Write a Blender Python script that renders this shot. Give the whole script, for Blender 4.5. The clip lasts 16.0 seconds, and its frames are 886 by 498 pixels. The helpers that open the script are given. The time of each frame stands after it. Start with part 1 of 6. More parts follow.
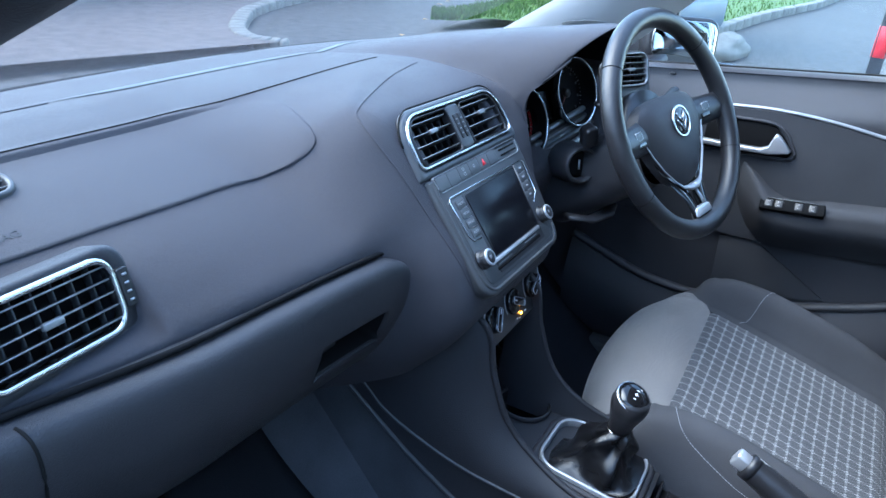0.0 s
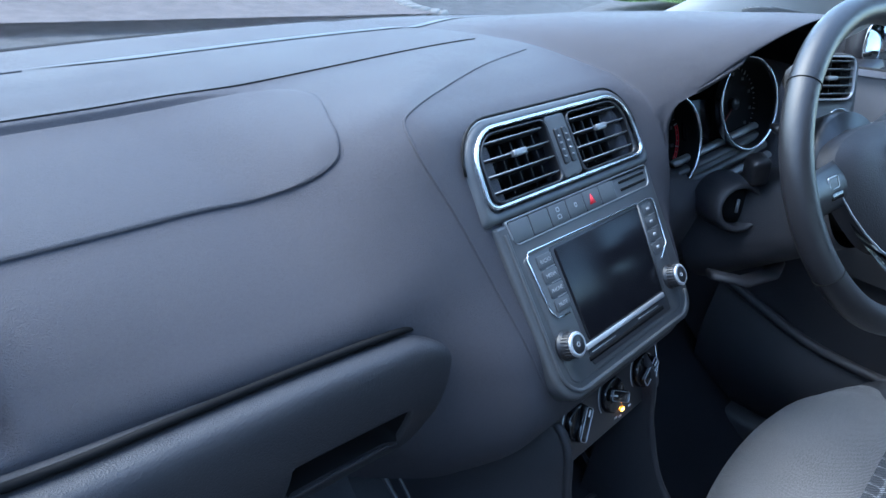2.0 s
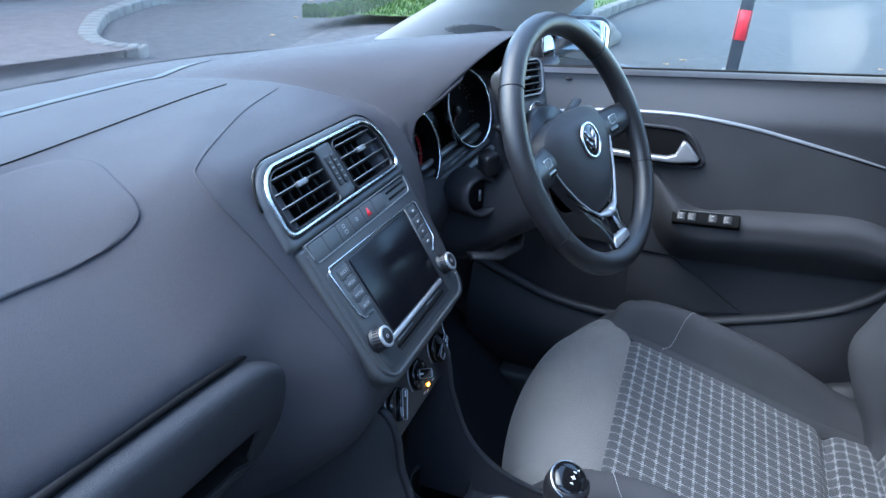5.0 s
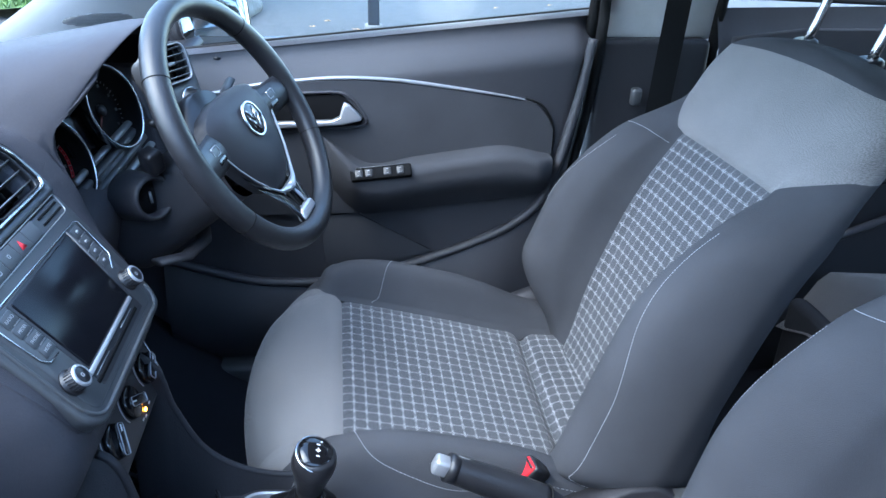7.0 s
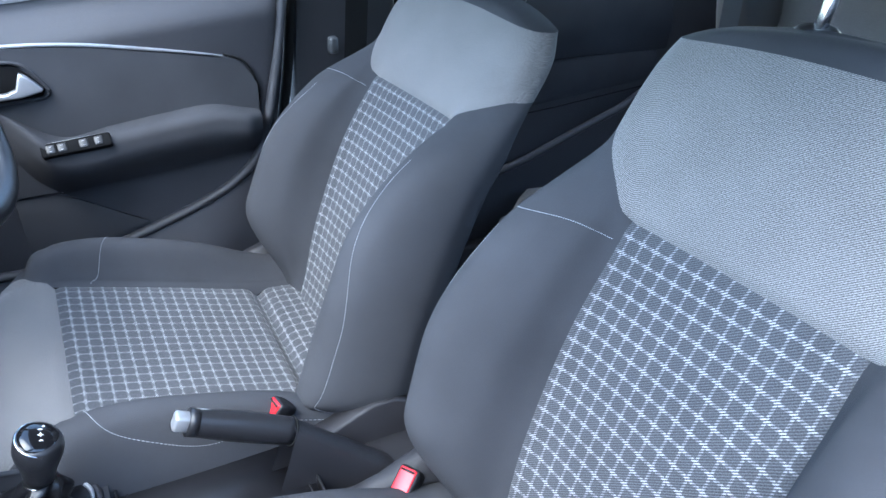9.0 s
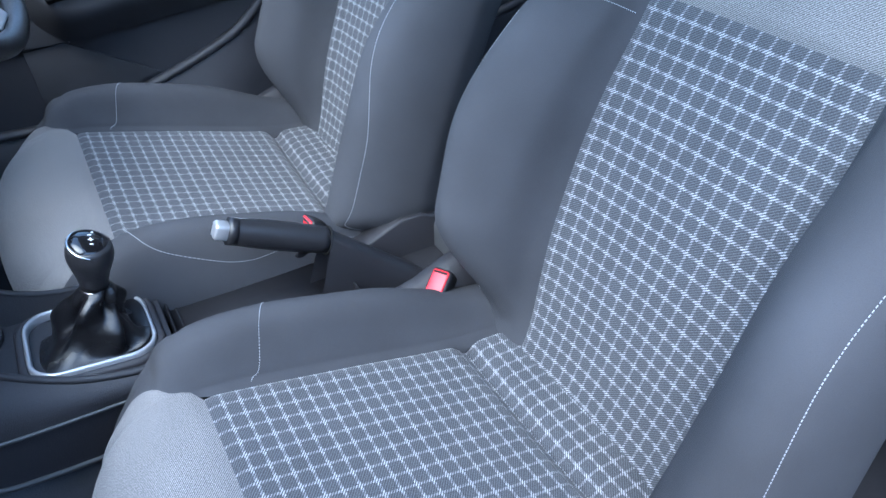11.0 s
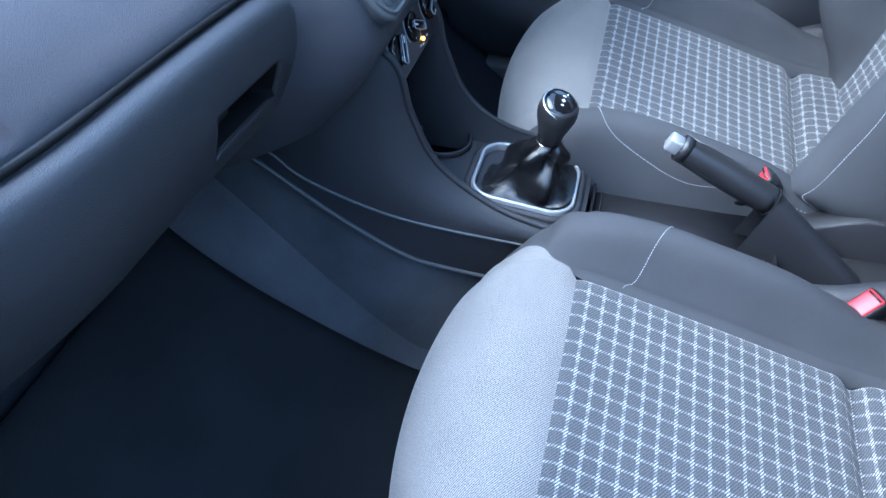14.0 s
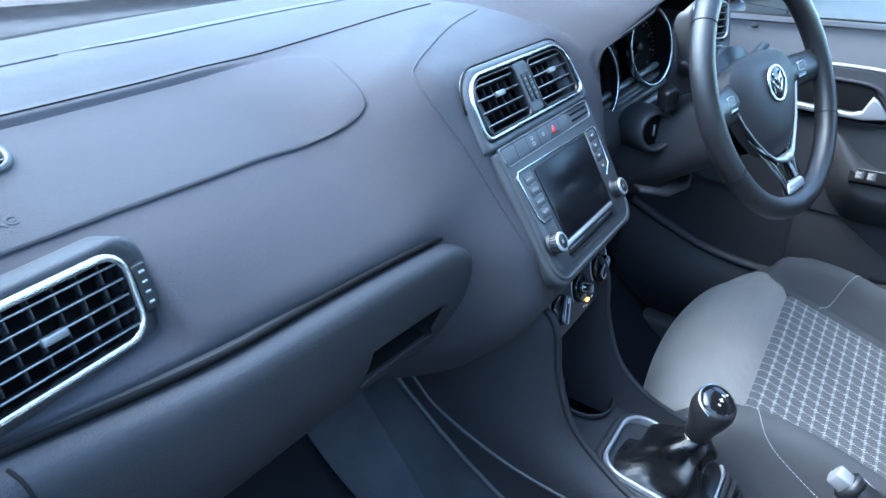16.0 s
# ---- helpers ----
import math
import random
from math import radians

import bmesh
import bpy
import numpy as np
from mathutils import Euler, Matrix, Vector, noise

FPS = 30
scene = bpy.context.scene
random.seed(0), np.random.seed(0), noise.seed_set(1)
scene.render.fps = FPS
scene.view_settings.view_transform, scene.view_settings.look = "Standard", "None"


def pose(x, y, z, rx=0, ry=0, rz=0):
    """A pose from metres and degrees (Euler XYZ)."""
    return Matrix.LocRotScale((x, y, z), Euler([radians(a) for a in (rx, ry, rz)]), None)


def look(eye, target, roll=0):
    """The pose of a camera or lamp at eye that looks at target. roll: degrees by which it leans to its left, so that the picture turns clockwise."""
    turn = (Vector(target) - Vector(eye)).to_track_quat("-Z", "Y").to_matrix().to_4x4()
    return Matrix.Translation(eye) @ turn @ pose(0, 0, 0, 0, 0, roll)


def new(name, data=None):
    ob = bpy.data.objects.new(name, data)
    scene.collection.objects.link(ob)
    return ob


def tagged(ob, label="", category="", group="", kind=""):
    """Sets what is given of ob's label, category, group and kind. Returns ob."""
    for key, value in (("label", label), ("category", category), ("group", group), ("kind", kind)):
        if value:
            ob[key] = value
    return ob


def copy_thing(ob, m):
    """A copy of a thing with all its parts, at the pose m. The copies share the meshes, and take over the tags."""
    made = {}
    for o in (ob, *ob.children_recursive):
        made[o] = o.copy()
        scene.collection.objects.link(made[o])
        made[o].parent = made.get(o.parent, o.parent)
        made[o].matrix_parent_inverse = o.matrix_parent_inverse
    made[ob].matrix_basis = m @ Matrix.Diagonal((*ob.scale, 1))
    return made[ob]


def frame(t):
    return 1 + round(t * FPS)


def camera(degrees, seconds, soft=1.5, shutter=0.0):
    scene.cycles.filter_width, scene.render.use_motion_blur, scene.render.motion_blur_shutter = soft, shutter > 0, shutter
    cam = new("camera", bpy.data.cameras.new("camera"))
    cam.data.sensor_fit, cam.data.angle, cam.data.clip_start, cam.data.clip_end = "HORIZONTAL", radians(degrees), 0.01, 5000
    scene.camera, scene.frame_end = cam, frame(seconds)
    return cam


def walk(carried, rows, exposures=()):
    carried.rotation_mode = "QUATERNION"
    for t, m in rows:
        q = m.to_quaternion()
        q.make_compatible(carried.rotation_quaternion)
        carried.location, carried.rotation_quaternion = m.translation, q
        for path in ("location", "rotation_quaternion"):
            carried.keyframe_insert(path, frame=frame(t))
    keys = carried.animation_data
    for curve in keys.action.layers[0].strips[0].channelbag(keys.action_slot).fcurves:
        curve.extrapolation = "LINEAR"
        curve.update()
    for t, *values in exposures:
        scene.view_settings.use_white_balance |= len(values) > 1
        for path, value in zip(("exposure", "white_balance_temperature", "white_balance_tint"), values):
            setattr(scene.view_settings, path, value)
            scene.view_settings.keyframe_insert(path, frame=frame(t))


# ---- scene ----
cam = camera(62.9, 16.0)
PATH = [
    (0, (-0.814, -0.091, 1.279), (0.801, 0.73, 0.432), 5.5),
    (0.5, (-0.727, -0.028, 1.259), (0.802, 0.911, 0.373), 5.6),
    (1, (-0.635, 0.047, 1.238), (0.816, 1.081, 0.33), 5.6),
    (1.5, (-0.576, 0.036, 1.241), (0.812, 1.133, 0.308), 6.2),
    (2, (-0.541, -0.007, 1.243), (0.823, 1.114, 0.304), 7.0),
    (2.5, (-0.523, -0.043, 1.253), (0.86, 1.044, 0.302), 8.2),
    (3, (-0.513, -0.086, 1.27), (0.933, 0.926, 0.329), 9.0),
    (3.2, (-0.513, -0.1, 1.278), (0.957, 0.877, 0.338), 9.1),
    (5.3, (-0.651, -0.004, 1.278), (1.113, 0.439, 0.447), 3.7),
    (5.5, (-0.655, -0.019, 1.279), (1.127, 0.344, 0.447), 3.1),
    (6, (-0.635, -0.028, 1.281), (1.172, 0.117, 0.435), 2.6),
    (6.5, (-0.627, -0.019, 1.283), (1.179, -0.066, 0.426), 1.8),
    (7, (-0.635, -0.016, 1.287), (1.147, -0.276, 0.417), 1.9),
    (7.5, (-0.652, -0.032, 1.286), (1.088, -0.482, 0.409), 2.0),
    (8, (-0.674, -0.039, 1.292), (1.0, -0.68, 0.403), 2.5),
    (8.5, (-0.691, -0.049, 1.288), (0.912, -0.839, 0.391), 2.7),
    (8.7, (-0.697, -0.053, 1.287), (0.876, -0.893, 0.381), 2.6),
    (10.8, (-0.75, 0.002, 1.206), (0.652, -0.832, 0.049), -0.5),
    (11, (-0.756, 0.006, 1.196), (0.641, -0.785, 0.004), -1.0),
    (11.5, (-0.765, 0.016, 1.179), (0.603, -0.676, -0.105), -1.8),
    (12, (-0.768, 0.027, 1.161), (0.572, -0.568, -0.199), -1.8),
    (12.5, (-0.766, 0.04, 1.145), (0.547, -0.444, -0.284), -2.0),
    (13, (-0.766, 0.049, 1.13), (0.53, -0.295, -0.354), -1.2),
    (13.5, (-0.766, 0.014, 1.155), (0.573, 0.032, -0.331), -1.3),
    (14, (-0.767, -0.032, 1.21), (0.629, 0.344, -0.172), -0.2),
    (14.5, (-0.747, 0.001, 1.228), (0.702, 0.571, -0.027), 2.3),
    (15, (-0.741, 0.021, 1.241), (0.747, 0.706, 0.094), 4.6),
    (15.5, (-0.735, 0.015, 1.249), (0.769, 0.801, 0.19), 5.7),
    (16, (-0.73, 0.001, 1.258), (0.798, 0.842, 0.279), 6.0),
]
walk(cam, [(t, look(eye, target, roll)) for t, eye, target, roll in PATH], [(0, 3.38, 5750, 3), (3, 3.25, 5900, 3), (5.3, 3.2, 5850, 4), (7, 3.55, 5750, 4), (8.7, 3.69, 5900, 5), (11, 3.45, 5600, 4), (13, 3.4, 5450, 3), (14, 3.85, 5450, 2), (15, 4.05, 5550, 1), (16, 3.85, 5700, -1)])

# ---- light ----
world = bpy.data.worlds.new("overcast_sky")
scene.world = world
world.use_nodes = True
wn = world.node_tree
sky = wn.nodes.new("ShaderNodeTexSky")
sky.sky_type, sky.sun_disc = "NISHITA", False
sky.sun_elevation, sky.sun_rotation = radians(54), radians(-26)
wn.links.new(sky.outputs[0], wn.nodes["Background"].inputs[0])
wn.nodes["Background"].inputs[1].default_value = 0.15
sun = new("sun", bpy.data.lights.new("sun", "SUN"))
sun.data.energy, sun.data.angle, sun.data.color = 0.66, radians(60), (0.97, 0.98, 1.0)
sun.matrix_world = look((-2.5, 5.2, 8.4), (0, 0, 0.6))


# ---- building helpers ----
def smooth(a, b, x):
    t = min(max((x - a) / (b - a), 0.0), 1.0)
    return t * t * (3 - 2 * t)


def spline(points, t):
    """Catmull-Rom through points, t from 0 to 1."""
    n = len(points) - 1
    f = min(max(t, 0.0), 1.0) * n
    i = min(int(f), n - 1)
    f -= i
    p0, p1, p2, p3 = (Vector(points[min(max(k, 0), n)]) for k in (i - 1, i, i + 1, i + 2))
    return 0.5 * (2 * p1 + (p2 - p0) * f + (2 * p0 - 5 * p1 + 4 * p2 - p3) * f * f + (3 * p1 - p0 - 3 * p2 + p3) * f ** 3)


def thing(name, label, category, group="", kind="", at=(0, 0, 0)):
    ob = new(name)
    ob.empty_display_size = 0.05
    ob.location = at
    return tagged(ob, label, category, group, kind)


def finish(bm, name, material, parent=None, label="", flat=False):
    me = bpy.data.meshes.new(name)
    bm.normal_update()
    bm.to_mesh(me)
    bm.free()
    for p in me.polygons:
        p.use_smooth = not flat
    me.materials.append(material)
    ob = new(name, me)
    if parent:
        ob.parent = parent
    if label:
        tagged(ob, label)
    return ob


def part(name, bm, material, parent, label="", flat=False):
    return finish(bm, name, material, parent, label, flat)


def solid(ob, thickness, offset=-1.0):
    m = ob.modifiers.new("thickness", "SOLIDIFY")
    m.thickness, m.offset = thickness, offset
    return ob


def sheet(f, us, vs, close_u=False, straight=False):
    """A surface through f(u, v), with UVs in metres along it; straight: cloth cut square, its warp along x."""
    bm = bmesh.new()
    uv = bm.loops.layers.uv.new("UVMap")
    P = [[Vector(f(u, v)) for u in us] for v in vs]
    V = [[bm.verts.new(p) for p in row] for row in P]
    nu, nv = len(us), len(vs)
    mid = nu // 2
    along = [0.0]
    for j in range(1, nv):
        along.append(along[-1] + (P[j][mid] - P[j - 1][mid]).length)
    mj = nv // 2
    across = [0.0]
    for i in range(1, nu):
        across.append(across[-1] + (P[mj][i] - P[mj][i - 1]).length)
    off = across[mid]
    for j in range(nv - 1):
        for i in range(nu if close_u else nu - 1):
            k = (i + 1) % nu
            try:
                fc = bm.faces.new((V[j][i], V[j][k], V[j + 1][k], V[j + 1][i]))
            except ValueError:
                continue
            ku = i + 1 if k else i
            for lp, (a, b) in zip(fc.loops, ((i, j), (ku, j), (ku, j + 1), (i, j + 1))):
                lp[uv].uv = (lp.vert.co.x if straight else across[min(a, nu - 1)] - off, along[b])
    return bm


def span(a, b, n):
    return [a + (b - a) * i / (n - 1) for i in range(n)]


def box(sx, sy, sz, at=(0, 0, 0), rot=(0, 0, 0), bevel=0.0, seg=2, bm=None):
    b2 = bmesh.new()
    bmesh.ops.create_cube(b2, size=1.0)
    bmesh.ops.scale(b2, vec=(sx, sy, sz), verts=b2.verts)
    if bevel:
        bmesh.ops.bevel(b2, geom=b2.edges[:], offset=bevel, segments=seg, profile=0.5, affect="EDGES")
    b2.transform(pose(*at, *rot))
    if bm is None:
        return b2
    me = bpy.data.meshes.new("tmp")
    b2.to_mesh(me)
    b2.free()
    bm.from_mesh(me)
    bpy.data.meshes.remove(me)
    return bm


def tube(points, radius, sides=12, closed=False, taper=None, flat=1.0, up=(0, 0, 1)):
    """A round bar along points. taper(t) scales the radius; flat squashes it across."""
    bm = bmesh.new()
    P = [Vector(p) for p in points]
    n = len(P)
    rings = []
    for i, p in enumerate(P):
        a, b = (P[(i - 1) % n], P[(i + 1) % n]) if closed else (P[max(i - 1, 0)], P[min(i + 1, n - 1)])
        d = (b - a).normalized()
        s = d.cross(Vector(up))
        if s.length < 1e-4:
            s = d.cross(Vector((1, 0, 0)))
        s.normalize()
        w = s.cross(d).normalized()
        r = radius * (taper(i / max(n - 1, 1)) if taper else 1.0)
        rings.append([bm.verts.new(p + r * (math.cos(2 * math.pi * k / sides) * s + flat * math.sin(2 * math.pi * k / sides) * w)) for k in range(sides)])
    for i in range(n if closed else n - 1):
        A, B = rings[i], rings[(i + 1) % n]
        for k in range(sides):
            bm.faces.new((A[k], A[(k + 1) % sides], B[(k + 1) % sides], B[k]))
    if not closed:
        bm.faces.new(rings[0][::-1])
        bm.faces.new(rings[-1])
    bmesh.ops.recalc_face_normals(bm, faces=bm.faces)
    return bm


def rounded(w, h, r, n=5, skew=0.0, taper=0.0):
    """Outline of a rounded rectangle in the plane; taper narrows the lower edge."""
    out = []
    rs = r if isinstance(r, tuple) else (r, r, r, r)
    for sx, sy, a0, r in ((1, 1, 0, rs[0]), (-1, 1, 90, rs[1]), (-1, -1, 180, rs[2]), (1, -1, 270, rs[3])):
        cx, cy = sx * (w / 2 - r), sy * (h / 2 - r)
        for i in range(n + 1):
            a = radians(a0 + 90 * i / n)
            out.append((cx + r * math.cos(a), cy + r * math.sin(a)))
    return [(x * (1 - taper * (0.5 - y / h)) + skew * y, y) for x, y in out]


def plate(outline, depth, m=None, bevel=0.0, seg=2):
    """A solid of that outline, from z = -depth to 0, then moved by m."""
    bm = bmesh.new()
    top = [bm.verts.new((x, y, 0)) for x, y in outline]
    bot = [bm.verts.new((x, y, -depth)) for x, y in outline]
    n = len(top)
    f = bm.faces.new(top)
    bm.faces.new(bot[::-1])
    for i in range(n):
        bm.faces.new((top[i], bot[i], bot[(i + 1) % n], top[(i + 1) % n]))
    bm.normal_update()
    if f.normal.z < 0:
        bmesh.ops.reverse_faces(bm, faces=bm.faces[:])
    if bevel:
        bmesh.ops.bevel(bm, geom=[e for e in bm.edges if abs(e.verts[0].co.z) < 1e-9 and abs(e.verts[1].co.z) < 1e-9], offset=bevel, segments=seg, profile=0.5, affect="EDGES")
    bmesh.ops.triangulate(bm, faces=[f for f in bm.faces if len(f.verts) > 4])
    if m is not None:
        bm.transform(m)
    return bm


def ring_frame(outer, inner, depth, m=None):
    """A frame between two outlines with as many points, from z = -depth to 0."""
    bm = bmesh.new()
    n = len(outer)
    lo = [[bm.verts.new((x, y, z)) for x, y in o] for o, z in ((outer, -depth), (outer, -0.2 * depth), ([(a + 0.25 * (c - a), b + 0.25 * (d - b)) for (a, b), (c, d) in zip(outer, inner)], 0), ([(a + 0.75 * (c - a), b + 0.75 * (d - b)) for (a, b), (c, d) in zip(outer, inner)], 0), (inner, -0.2 * depth), (inner, -depth))]
    for A, B in zip(lo, lo[1:]):
        for i in range(n):
            bm.faces.new((A[i], A[(i + 1) % n], B[(i + 1) % n], B[i]))
    bmesh.ops.recalc_face_normals(bm, faces=bm.faces)
    if m is not None:
        bm.transform(m)
    return bm


def lathe(profile, sides=24, m=None, caps=True):
    """Turned solid: profile of (radius, z)."""
    bm = bmesh.new()
    rows = [[bm.verts.new((max(r, 1e-4) * math.cos(2 * math.pi * k / sides), max(r, 1e-4) * math.sin(2 * math.pi * k / sides), z)) for k in range(sides)] for r, z in profile]
    for A, B in zip(rows, rows[1:]):
        for k in range(sides):
            bm.faces.new((A[k], A[(k + 1) % sides], B[(k + 1) % sides], B[k]))
    if caps:
        bm.faces.new(rows[0][::-1])
        bm.faces.new(rows[-1])
    bmesh.ops.recalc_face_normals(bm, faces=bm.faces)
    if m is not None:
        bm.transform(m)
    return bm


def facing(at, normal, up=(0, 0, 1), roll=0):
    """A pose at a place with z along normal and y towards up."""
    z = Vector(normal).normalized()
    x = Vector(up).cross(z).normalized()
    y = z.cross(x)
    m = Matrix((x, y, z)).transposed().to_4x4()
    return Matrix.Translation(at) @ m @ pose(0, 0, 0, 0, 0, roll)

# ---- materials ----
def mat(name, colour, rough=0.5, metal=0.0, grain=0.0, scale=400.0, bump=0.0, vary=0.15, spec=0.5, stretch=(1, 1, 1)):
    m = bpy.data.materials.new(name)
    m.use_nodes = True
    nt = m.node_tree
    b = nt.nodes["Principled BSDF"]
    b.inputs["Metallic"].default_value = metal
    b.inputs["Specular IOR Level"].default_value = spec
    tc = nt.nodes.new("ShaderNodeTexCoord")
    mp = nt.nodes.new("ShaderNodeMapping")
    mp.inputs["Scale"].default_value = stretch
    nt.links.new(tc.outputs["Object"], mp.inputs["Vector"])
    fine = nt.nodes.new("ShaderNodeTexNoise")
    fine.inputs["Scale"].default_value, fine.inputs["Detail"].default_value = scale, 3
    big = nt.nodes.new("ShaderNodeTexNoise")
    big.inputs["Scale"].default_value, big.inputs["Detail"].default_value = 9, 4
    for t in (fine, big):
        nt.links.new(mp.outputs[0], t.inputs["Vector"])
    add = nt.nodes.new("ShaderNodeMath")
    add.operation = "MULTIPLY_ADD"
    add.inputs[1].default_value = 0.5
    nt.links.new(fine.outputs[0], add.inputs[0])
    nt.links.new(big.outputs[0], add.inputs[2])
    ramp = nt.nodes.new("ShaderNodeMapRange")
    ramp.inputs[1].default_value, ramp.inputs[2].default_value = 0.5, 1.0
    ramp.inputs[3].default_value, ramp.inputs[4].default_value = 1 - vary, 1 + vary
    nt.links.new(add.outputs[0], ramp.inputs[0])
    mul = nt.nodes.new("ShaderNodeVectorMath")
    mul.operation = "SCALE"
    mul.inputs[0].default_value = colour
    nt.links.new(ramp.outputs[0], mul.inputs["Scale"])
    nt.links.new(mul.outputs[0], b.inputs["Base Color"])
    rr = nt.nodes.new("ShaderNodeMapRange")
    rr.inputs[1].default_value, rr.inputs[2].default_value = 0.3, 0.7
    rr.inputs[3].default_value, rr.inputs[4].default_value = max(rough - 0.06, 0.02), min(rough + 0.06, 1)
    nt.links.new(big.outputs[0], rr.inputs[0])
    nt.links.new(rr.outputs[0], b.inputs["Roughness"])
    if bump:
        bp = nt.nodes.new("ShaderNodeBump")
        bp.inputs["Strength"].default_value, bp.inputs["Distance"].default_value = min(bump, 1.0), 0.001 * max(bump, 1.0)
        tex = fine
        if grain:
            tex = nt.nodes.new("ShaderNodeTexVoronoi")
            tex.feature = "DISTANCE_TO_EDGE"
            tex.inputs["Scale"].default_value = grain
            warp = nt.nodes.new("ShaderNodeVectorMath")
            warp.operation = "MULTIPLY_ADD"
            warp.inputs[1].default_value = (0.004, 0.004, 0.004)
            nt.links.new(fine.outputs["Color"], warp.inputs[0])
            nt.links.new(mp.outputs[0], warp.inputs[2])
            nt.links.new(warp.outputs[0], tex.inputs["Vector"])
        nt.links.new(tex.outputs[0], bp.inputs["Height"])
        nt.links.new(bp.outputs[0], b.inputs["Normal"])
    return m


DASH = mat("soft_touch_dash", (0.047, 0.045, 0.052), 0.6, grain=850, bump=1.0, vary=0.10, spec=0.3)
DASH_LOW = mat("hard_dash_plastic", (0.025, 0.0245, 0.028), 0.5, grain=420, bump=0.5, vary=0.08, spec=0.4)
BLACK = mat("black_plastic", (0.012, 0.012, 0.014), 0.4, bump=0.1, scale=900)
GLOSS = mat("gloss_black", (0.006, 0.006, 0.007), 0.08)
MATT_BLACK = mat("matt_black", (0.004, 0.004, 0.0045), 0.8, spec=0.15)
SCREEN = mat("dark_screen", (0.006, 0.006, 0.008), 0.2, spec=0.15)
DOOR_TRIM = mat("door_trim_plastic", (0.041, 0.041, 0.046), 0.5, grain=420, bump=0.5, vary=0.08, spec=0.4)
# DASH_LOW again, its colour darkened to put in the shade on the console
SHADED_PLASTIC = mat("shaded_hard_plastic", (0.019, 0.019, 0.022), 0.5, grain=420, bump=0.5, vary=0.08, spec=0.4)
GREY = mat("stack_grey_plastic", (0.055, 0.057, 0.06), 0.42, bump=0.08, scale=1200)
CHROME = mat("satin_chrome", (0.62, 0.63, 0.65), 0.22, 1.0, vary=0.05)
SILVER = mat("matt_silver_paint", (0.42, 0.43, 0.45), 0.35, 0.6, vary=0.05)
LEATHER = mat("black_leather", (0.016, 0.016, 0.018), 0.33, grain=520, bump=0.3)
SOFTLEATHER = mat("gaiter_leather", (0.006, 0.006, 0.007), 0.27, grain=600, bump=0.3)
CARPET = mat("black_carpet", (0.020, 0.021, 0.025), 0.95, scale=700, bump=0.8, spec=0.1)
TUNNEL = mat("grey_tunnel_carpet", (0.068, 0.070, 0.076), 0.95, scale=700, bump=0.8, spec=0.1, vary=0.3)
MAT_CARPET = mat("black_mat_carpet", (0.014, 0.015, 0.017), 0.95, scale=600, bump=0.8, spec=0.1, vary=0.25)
FABRIC_DARK = mat("dark_knit_fabric", (0.049, 0.050, 0.055), 0.9, scale=1300, bump=0.5, spec=0.2, vary=0.16)
LINER = mat("pale_headliner", (0.70, 0.69, 0.66), 0.9, scale=900, bump=0.3, spec=0.2)
RED = mat("red_plastic", (0.6, 0.02, 0.03), 0.35)
WHITE = mat("white_print", (0.7, 0.7, 0.7), 0.5)
RUBBER = mat("black_rubber", (0.008, 0.008, 0.008), 0.85, bump=0.2, spec=0.2)
ASPHALT = mat("asphalt", (0.054, 0.053, 0.053), 0.75, scale=110, bump=0.9, vary=0.6, spec=0.25)
STONE = mat("kerb_stone", (0.15, 0.145, 0.135), 0.85, scale=60, bump=0.6, vary=0.3)
GRASS = mat("grass", (0.06, 0.11, 0.025), 0.9, scale=40, bump=1.0, vary=0.4)
BODY_PAINT = mat("white_car_paint", (0.75, 0.75, 0.74), 0.2)


